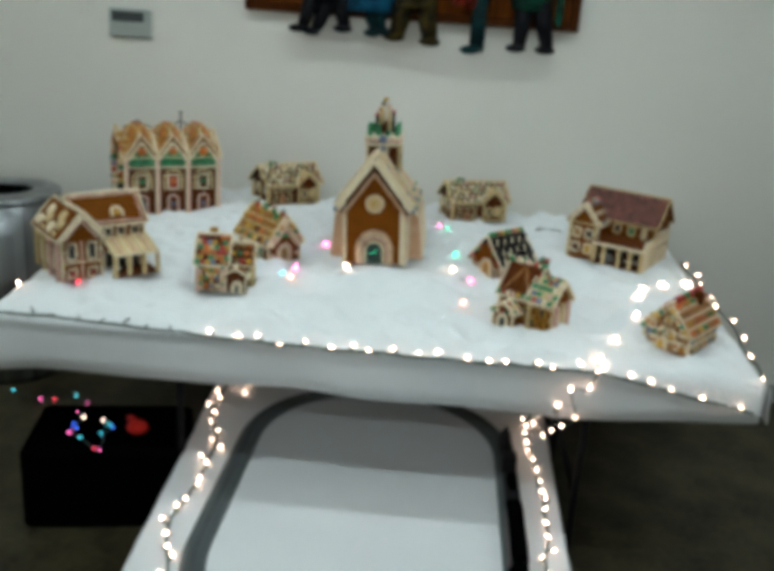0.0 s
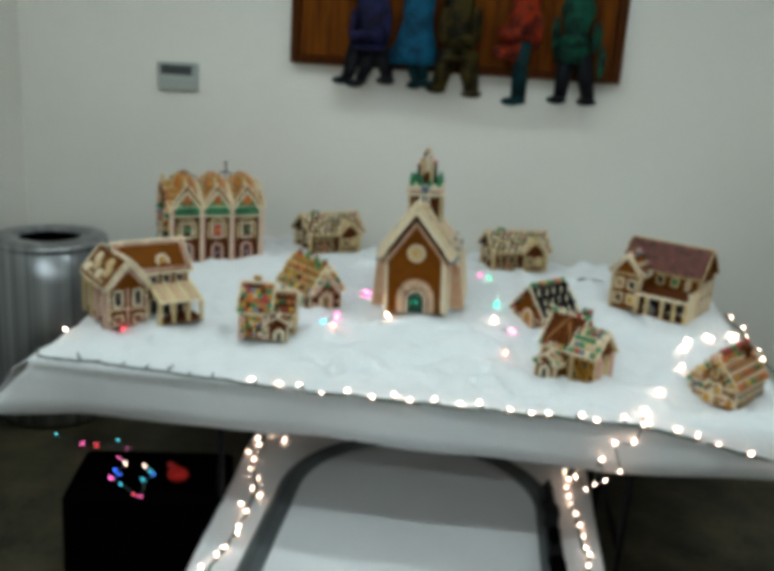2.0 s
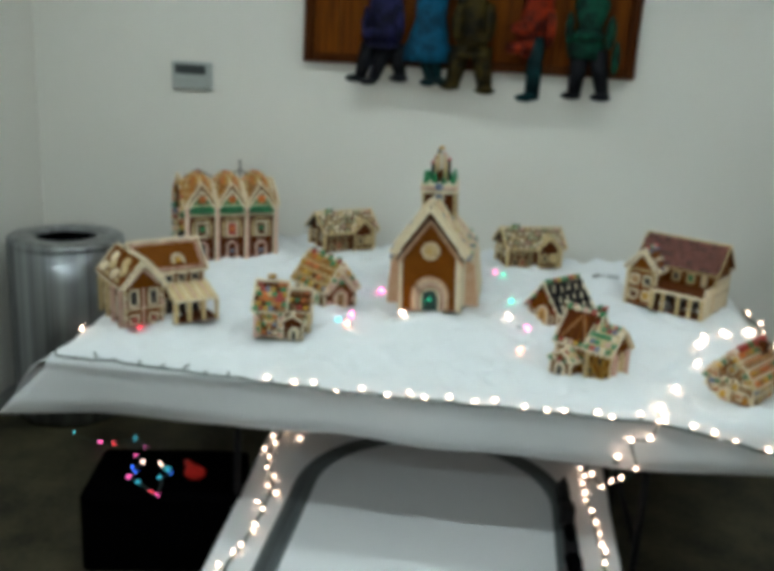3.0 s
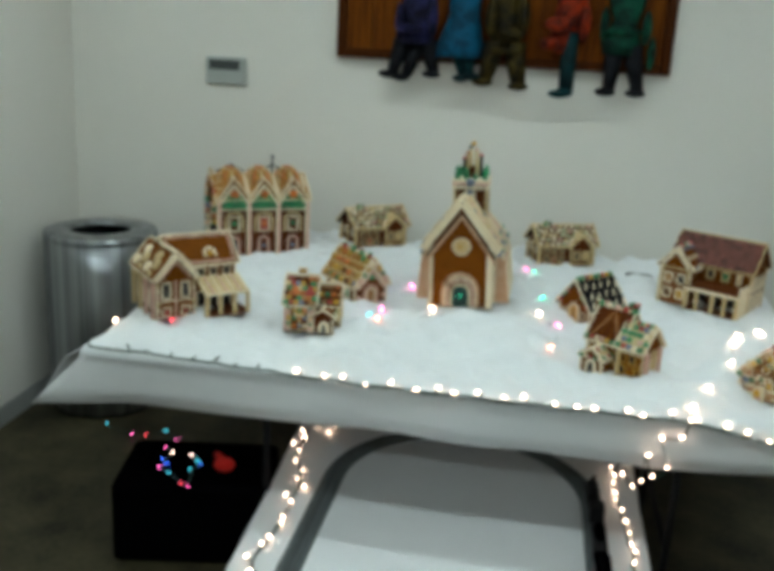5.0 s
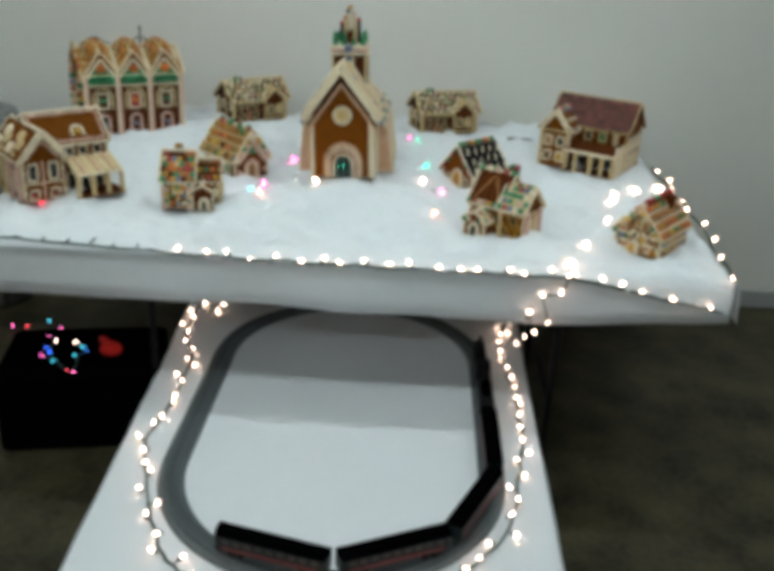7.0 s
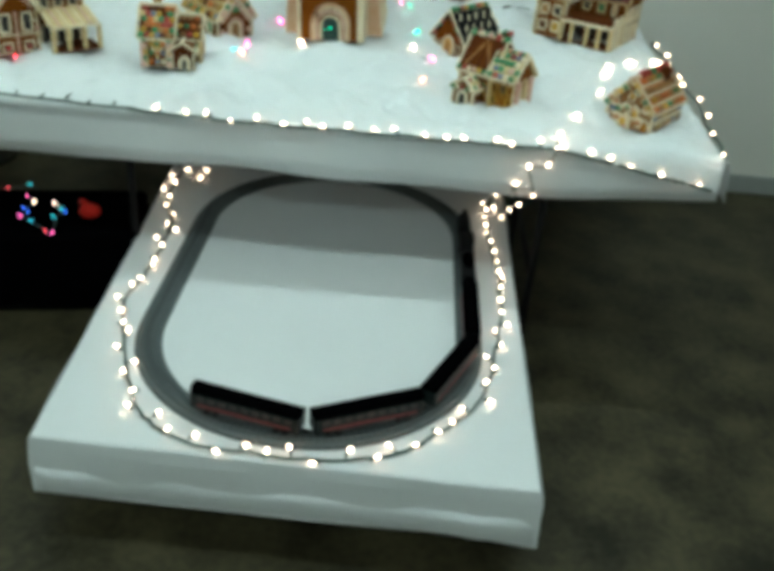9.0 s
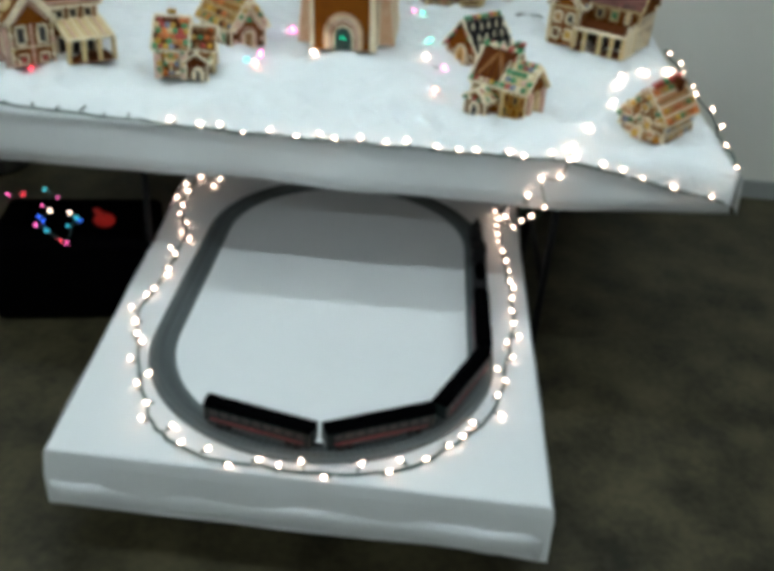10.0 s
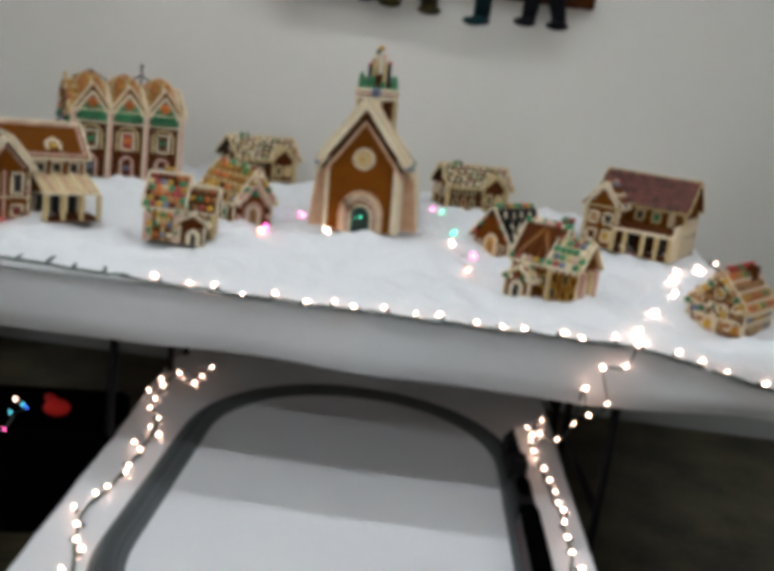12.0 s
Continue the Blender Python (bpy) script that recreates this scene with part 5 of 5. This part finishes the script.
# ---- bin ----
def litter_bin(x, y):
    b = empty("litter_bin", pose(x, y, 0), "round brushed steel litter bin with a dark opening", "litter bin")
    R, Hh = 0.250, 0.83
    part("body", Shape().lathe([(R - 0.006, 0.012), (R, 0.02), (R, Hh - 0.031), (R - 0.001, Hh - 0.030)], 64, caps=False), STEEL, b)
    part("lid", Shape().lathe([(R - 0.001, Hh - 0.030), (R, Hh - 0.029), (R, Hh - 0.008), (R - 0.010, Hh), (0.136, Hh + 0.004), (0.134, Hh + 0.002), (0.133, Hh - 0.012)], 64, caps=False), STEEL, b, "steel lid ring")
    # black lining and disc put the shade inside the bin into colour
    part("liner", Shape().lathe([(0.15, Hh - 0.30), (0.15, Hh - 0.014)], 32, caps=False), BLACK, b, "black lining for the shaded inside")
    part("liner_bottom", Shape().lathe([(0.159, Hh - 0.31), (0.159, Hh - 0.30)], 32), BLACK, b)
    part("base", Shape().lathe([(R - 0.012, 0.0), (R - 0.012, 0.02)], 48), METALBLACK, b)


litter_bin(-1.728, 1.22)

# ---- black box under the table ----
bx = empty("covered_box", pose(-0.862, 0.193, 0, 0, 0, 11), "black cloth covered box on the floor under the table", "box")
part("body", Shape().box((0, 0, 0.145), (0.52, 0.34, 0.29), ch=0.012), BLACK, bx)
part("fold", Shape().rope(spline([(-0.25, -0.171, 0.27), (-0.1, -0.173, 0.266), (0.1, -0.172, 0.272), (0.25, -0.17, 0.268)]), 0.006), BLACK, bx)
bag = empty("red_bag", pose(-0.762, 0.165, 0.29), "small red felt pouch lying on the black box", "pouch")
part("pouch", Shape().ball((0, 0, 0.022), (0.036, 0.030, 0.024), 14, 8), REDCLOTH, bag)
part("tip", Shape().rope([(-0.012, 0.012, 0.035), (-0.03, 0.03, 0.036), (-0.045, 0.05, 0.028)], 0.011, 8), REDCLOTH, bag)

# ---- wall plate and wooden relief ----
pl = empty("wall_control", pose(-1.255, WALL, 1.545), "small grey wall control unit with a dark display", "wall control")
part("body", Shape().box((0, -0.012, 0), (0.19, 0.024, 0.125), ch=0.006), PLATE, pl)
part("display", Shape().box((-0.005, -0.0255, 0.028), (0.145, 0.004, 0.042), ch=0.0015), PLATEDARK, pl, "dark display")
part("cover", Shape().box((0, -0.025, -0.03), (0.16, 0.004, 0.05), ch=0.0015), PLATE, pl)

pq = empty("wooden_plaque", pose(-0.012, WALL, 0), "stained wooden wall plaque with a framed edge", "plaque")
pz0, pz1 = 1.640, 2.40
for i in range(12):
    w = 1.36 / 12
    part("plank", Shape().box((-0.68 + w * (i + 0.5), -0.018, (pz0 + pz1) / 2), (w - 0.002, 0.022, pz1 - pz0 - 0.05), ch=0.002), WOOD, pq)
part("backing", Shape().box((0, -0.004, (pz0 + pz1) / 2), (1.42, 0.006, pz1 - pz0 - 0.02)), WOODDARK, pq)
for sx in (-1, 1):
    part("frame_side", Shape().box((sx * 0.70, -0.024, (pz0 + pz1) / 2), (0.04, 0.046, pz1 - pz0), ch=0.005), WOODDARK, pq)
for z in (pz0 + 0.02, pz1 - 0.02):
    part("frame_rail", Shape().box((0, -0.024, z), (1.358, 0.044, 0.04), ch=0.005), WOODDARK, pq)


def figure(x, z, label, build, mats):
    sh = Shape()
    build(sh)
    ob = part("relief_figure", sh, mats, None, label, pose(x, WALL - 0.075, z))
    tagged(ob, category="relief figure", group="plaque figures")


def limbs(sh, legs, foot, thick, top):
    """Plain legs with feet: each is (hip x, foot x, foot direction, foot z)."""
    for hx, fx, dr, fz in legs:
        sh.loft([[(cxx + rr * math.cos(a), rr * 0.7 * math.sin(a), zz) for a in [k * math.pi / 4 for k in range(8)]]
                 for cxx, rr, zz in ((fx, thick * 0.75, fz + 0.02), ((fx + hx) / 2, thick * 0.95, (fz + top) / 2), (hx, thick * 1.15, top))], None, True, True)
        sh.ball((fx + dr * foot * 0.5, -0.015, fz + 0.016), (foot, 0.028, 0.018), 10, 6)


def fig_a(sh):
    sh.now = 1
    limbs(sh, [(-0.03, -0.07, -1, -0.01), (0.04, -0.01, -1, -0.02), (0.08, 0.11, -0.3, 0.0)], 0.042, 0.034, 0.16)
    sh.now = 0
    sh.loft([[(cxx + rr * math.cos(a), rr * 0.45 * math.sin(a), zz) for a in [k * math.pi / 5 for k in range(10)]]
             for cxx, rr, zz in ((0.03, 0.070, 0.15), (0.035, 0.072, 0.2), (0.03, 0.070, 0.38), (0.03, 0.05, 0.46), (0.03, 0.05, 0.56))], None, True, True)
    sh.ball((-0.045, -0.03, 0.23), (0.020, 0.026, 0.08))
    sh.ball((0.10, -0.02, 0.25), (0.020, 0.026, 0.09))
    sh.ball((0.0, -0.05, 0.20), (0.06, 0.02, 0.022))
    sh.ball((0.03, -0.04, 0.150), (0.070, 0.03, 0.014))


def fig_b(sh):
    sh.now = 1
    limbs(sh, [(0.0, 0.03, -0.5, -0.01), (0.05, 0.06, 0.3, 0.0)], 0.036, 0.024, 0.12)
    sh.now = 0
    sh.loft([[(cxx + rr * math.cos(a), rr * 0.45 * math.sin(a), zz) for a in [k * math.pi / 5 for k in range(10)]]
             for cxx, rr, zz in ((0.0, 0.105, 0.09), (0.01, 0.10, 0.15), (0.02, 0.065, 0.27), (0.02, 0.07, 0.38), (0.02, 0.04, 0.46), (0.02, 0.05, 0.55))], None, True, True)


def fig_c(sh):
    sh.now = 1
    limbs(sh, [(-0.03, -0.065, -0.4, -0.02), (0.05, 0.08, 0.0, -0.03)], 0.046, 0.042, 0.17)
    sh.now = 0
    sh.loft([[(cxx + rr * math.cos(a), rr * 0.45 * math.sin(a), zz) for a in [k * math.pi / 5 for k in range(10)]]
             for cxx, rr, zz in ((0.01, 0.060, 0.14), (0.01, 0.068, 0.2), (0.0, 0.066, 0.38), (0.0, 0.05, 0.48), (0.0, 0.055, 0.58))], None, True, True)
    sh.ball((0.04, -0.035, 0.20), (0.055, 0.025, 0.025))
    sh.ball((-0.05, -0.03, 0.26), (0.03, 0.03, 0.08))
    sh.ball((0.08, -0.03, 0.27), (0.028, 0.03, 0.08))
    sh.ball((0.01, -0.042, 0.13), (0.07, 0.02, 0.012))


def fig_d(sh):
    sh.now = 1
    limbs(sh, [(0.04, 0.03, -1, -0.05), (0.035, 0.045, -0.8, -0.045)], 0.044, 0.032, 0.22)
    sh.now = 0
    sh.loft([[(cxx + rr * math.cos(a), rr * 0.5 * math.sin(a), zz) for a in [k * math.pi / 5 for k in range(10)]]
             for cxx, rr, zz in ((0.01, 0.030, 0.13), (0.0, 0.052, 0.19), (0.03, 0.066, 0.30), (0.04, 0.060, 0.40), (0.03, 0.05, 0.5), (0.03, 0.04, 0.58))], None, True, True)
    sh.ball((-0.05, -0.03, 0.17), (0.04, 0.03, 0.03))
    sh.ball((0.09, -0.02, 0.26), (0.026, 0.03, 0.08))
    sh.ball((-0.02, -0.05, 0.25), (0.06, 0.02, 0.03))


def fig_e(sh):
    sh.now = 1
    limbs(sh, [(-0.03, -0.04, -0.6, -0.03), (0.04, 0.08, -0.4, -0.03)], 0.044, 0.036, 0.18)
    sh.now = 0
    sh.loft([[(cxx + rr * math.cos(a), rr * 0.5 * math.sin(a), zz) for a in [k * math.pi / 5 for k in range(10)]]
             for cxx, rr, zz in ((-0.01, 0.070, 0.14), (-0.01, 0.082, 0.19), (0.0, 0.050, 0.27), (0.0, 0.075, 0.36), (0.0, 0.04, 0.46), (0.0, 0.05, 0.55))], None, True, True)
    sh.ball((0.115, -0.02, 0.15), (0.018, 0.022, 0.07))
    sh.ball((0.085, -0.02, 0.25), (0.022, 0.026, 0.07))
    sh.ball((-0.01, -0.045, 0.235), (0.075, 0.02, 0.02))
    sh.ball((-0.085, -0.02, 0.26), (0.018, 0.024, 0.07))


FZ = 1.575
figure(-0.40, FZ, "plain dark blue clay relief figure on the plaque", fig_a, [GREYBLUE, BLACKCLAY])
figure(-0.19, FZ, "plain light blue clay relief figure on the plaque", fig_b, [SKYBLUE, TEAL])
figure(0.0, FZ, "plain olive brown clay relief figure on the plaque", fig_c, [OLIVE, OLIVE])
figure(0.245, FZ, "plain red and teal clay relief figure on the plaque", fig_d, [REDCLAY, TEAL])
figure(0.50, FZ, "plain green and black clay relief figure on the plaque", fig_e, [GREENCLAY, BLACKCLAY])

# ---- light strings ----
bulb_shape = Shape().lathe([(0.0018, 0.0), (0.0028, 0.003), (0.0031, 0.006), (0.0024, 0.010), (0.001, 0.013)], 8)
BULBS = {}
SOCKET = Shape().lathe([(0.0034, 0.0), (0.0038, 0.005), (0.0032, 0.012)], 6).mesh("socket", [WIRE])


def bulb_mesh(mat):
    if mat.name not in BULBS:
        BULBS[mat.name] = bulb_shape.mesh("bulb", [mat])
    return BULBS[mat.name]


def near(line, p):
    return min(range(len(line)), key=lambda k: (line[k] - p).length_squared)


def light_string(label, pts, step, pick, up=0.5, wire=0.0036, stalk=0.0):
    """A wire along pts with a bulb every step metres; pick(i, p) gives the bulb's material."""
    st = empty("light_string", pose(0, 0, 0), label, "string lights")
    line = spline(pts)
    line = [p + Vector((random.uniform(-1, 1), random.uniform(-1, 1), random.uniform(-0.2, 0.6))) * wire for p in line]
    part("wire", Shape().rope(line, wire, 5), WIRE, st, "thin green wire")
    for i, p in enumerate(resample(line, step)):
        a = random.uniform(0, 2 * math.pi)
        tilt = Vector((math.cos(a), math.sin(a), up + random.uniform(-0.4, 0.4))).normalized()
        q = Vector((0, 0, 1)).rotation_difference(tilt).to_matrix().to_4x4()
        base = p + Vector((0, 0, wire))
        if stalk:
            # each bulb stands off the wire on a short lead, to one side and then the other
            ahead = (line[min(len(line) - 1, near(line, p) + 1)] - line[max(0, near(line, p) - 1)]).normalized()
            side = Vector((ahead.y, -ahead.x, 0.0)) * (1 if i % 2 else -1) + ahead * random.uniform(-0.3, 0.5)
            tip = base + side * stalk * random.uniform(0.7, 1.15) + Vector((0, 0, 0.002))
            part("lead", Shape().rope([base, tip], 0.0016, 4), WIRE, st)
            base = tip
        part("bulb", bulb_mesh(pick(i, p)), None, st, "", Matrix.Translation(base + tilt * 0.008) @ q)
        part("socket", SOCKET, None, st, "", Matrix.Translation(base - tilt * 0.002) @ q)
    return st


def edge_spot(x):
    """The wire follows the table's edge; towards its far end it lies further in on the snow."""
    inward = max(0.0, min(1.0, (-0.35 - x) / 0.6))
    y = -0.028 + 0.014 * inward + 0.004 * math.sin(x * 31)
    return (x, y, TABLE + 0.012 - sag(x) + 0.016 * inward)


light_string("warm white mini lights on green wire along the table edge",
             [edge_spot(x) for x in [-1.15 + 0.059 * i for i in range(40)]], 0.072,
             lambda i, p: UNLIT if p.x < -0.47 else WARM, stalk=0.010)
light_string("warm white mini lights along the side edge of the snow",
             [(TW - 0.012 + 0.006 * math.sin(y * 25), y, TABLE + 0.016 + 0.045 * min(1, y / 0.4)) for y in [0.0 + 0.07 * i for i in range(16)]], 0.125, lambda i, p: WARM)
HANG = [(0.690, 0.012, 0.772), (0.685, -0.030, 0.748), (0.667, -0.033, 0.690), (0.618, -0.034, 0.680), (0.640, -0.034, 0.595), (0.601, -0.034, 0.557), (0.580, -0.030, 0.625), (0.585, 0.05, 0.50), (0.600, 0.25, 0.38), (0.597, 0.50, BOARD + 0.012)]
bz = BOARD + 0.006
light_string("string of warm white mini lights around the toy railway",
             [(-0.565, 0.60, bz), (-0.555, 0.36, bz), (-0.497, 0.18, bz), (-0.485, -0.09, bz), (-0.500, -0.325, bz), (-0.445, -0.514, bz), (-0.375, -0.690, bz), (-0.310, -0.808, bz),
              (-0.181, -0.886, bz), (-0.04, -0.900, bz), (0.095, -0.906, bz), (0.274, -0.870, bz), (0.389, -0.776, bz), (0.502, -0.623, bz), (0.552, -0.395, bz),
              (0.585, -0.128, bz), (0.572, 0.183, bz), (0.562, 0.44, bz), (0.59, 0.60, bz)], 0.062, lambda i, p: WARM, stalk=0.012)
def placed_lights(label, spots, buried=False, size=1.0):
    """A light string whose bulbs sit at given spots: (x, y, z, material)."""
    st = empty("light_string", pose(0, 0, 0), label, "string lights")
    line = spline([p[:3] for p in spots], 5)
    if buried:
        line = [p - Vector((0, 0, 0.016)) for p in line]
    part("wire", Shape().rope(line, 0.0022, 5), WIRE, st, "thin green wire")
    for x, y, z, mat in spots:
        tilt = Vector((random.uniform(-1, 1), random.uniform(-1, 1), 0.5)).normalized()
        q = Vector((0, 0, 1)).rotation_difference(tilt).to_matrix().to_4x4()
        part("bulb", bulb_mesh(mat), None, st, "", Matrix.Translation((x, y, z)) @ q @ Matrix.Diagonal((size, size, size, 1)))


def on_snow(pts, lift=0.006):
    return [(x, y, snow_height(x, y) + lift, mat) for x, y, mat in pts]


BX = 0.296
placed_lights("tangled multicoloured mini lights lying on the black box",
              [(-1.011, 0.262, BX, PINKGLOW), (-0.97, 0.216, BX, WARM), (-0.984, 0.167, BX, BLUEGLOW), (-0.965, 0.145, BX, BLUEGLOW), (-0.97, 0.112, BX, PINKGLOW), (-0.925, 0.085, BX, CYANGLOW),
               (-0.861, 0.03, BX, REDGLOW), (-0.839, 0.02, BX, PINKGLOW), (-0.853, 0.10, BX, UNLIT), (-0.868, 0.125, BX, CYANGLOW), (-0.848, 0.172, BX, BLUEGLOW), (-0.898, 0.22, BX, WARM), (-0.87, 0.185, BX, CYANGLOW)], size=0.72)
placed_lights("multicoloured mini lights trailing over the floor behind the box",
              [(-1.585, 0.92, 0.012, CYANGLOW), (-1.43, 0.86, 0.012, PINKGLOW), (-1.375, 0.865, 0.012, REDGLOW), (-1.305, 0.925, 0.012, CYANGLOW), (-1.232, 0.87, 0.012, PINKGLOW)], size=0.8)
placed_lights("multicoloured mini lights half buried in the snow by the church",
              on_snow([(-0.231, 0.811, PINKGLOW), (-0.36, 0.83, BLUEGLOW), (-0.352, 0.47, CYANGLOW), (-0.30, 0.489, PINKGLOW), (-0.285, 0.345, PEACHGLOW), (-0.115, 0.52, WARM)], 0.010), True, 1.7)
placed_lights("multicoloured mini lights in the snow on the church's far side",
              on_snow([(0.19, 1.12, PINKGLOW), (0.223, 1.09, GREENGLOW), (0.255, 0.80, GREENGLOW), (0.258, 0.62, WARM), (0.325, 0.56, PINKGLOW), (0.285, 0.312, PEACHGLOW)], 0.008), True, 1.4)
placed_lights("coloured mini lights in front of the porch house",
              on_snow([(-1.162, 0.20, WARM), (-0.972, 0.222, REDGLOW), (-0.920, 0.262, UNLIT)], 0.012), True)
placed_lights("pair of green and white mini lights inside the church doorway",
              [(-0.052, 0.588, 0.858, GREENGLOW), (-0.034, 0.588, 0.866, GREENGLOW), (-0.030, 0.588, 0.830, UNLIT)], size=0.7)
placed_lights("warm white mini lights winding through the snow beside the nut cottage",
              on_snow([(0.70, 0.03, WARM), (0.745, 0.113, WARM), (0.757, 0.125, WARM), (0.847, 0.306, WARM), (0.894, 0.50, WARM), (0.915, 0.52, WARM), (0.97, 0.55, WARM), (0.988, 0.567, WARM), (1.11, 0.70, WARM), (1.125, 0.716, WARM)], 0.008), True, 1.4)
placed_lights("warm white mini lights hanging down from the table edge", [(*p, WARM) for p in HANG])
placed_lights("warm white mini lights at the hidden end of the railway loop", [(-0.470, 0.72, BOARD + 0.008, WARM), (-0.475, 0.62, BOARD + 0.008, WARM), (-0.485, 0.54, BOARD + 0.008, WARM)])
plug = empty("cord_plug", pose(0.62, 1.17, snow_height(0.62, 1.17) + 0.004, 0, 0, 8), "small dark grey cord connector lying on the snow", "cord connector")
part("body", Shape().ball((0, 0, 0), (0.030, 0.010, 0.008), 10, 6), METALBLACK, plug)
part("lead", Shape().rope(spline([(0.028, 0, 0), (0.06, 0.01, 0.0), (0.09, 0.03, -0.012)]), 0.003), WIRE, plug)
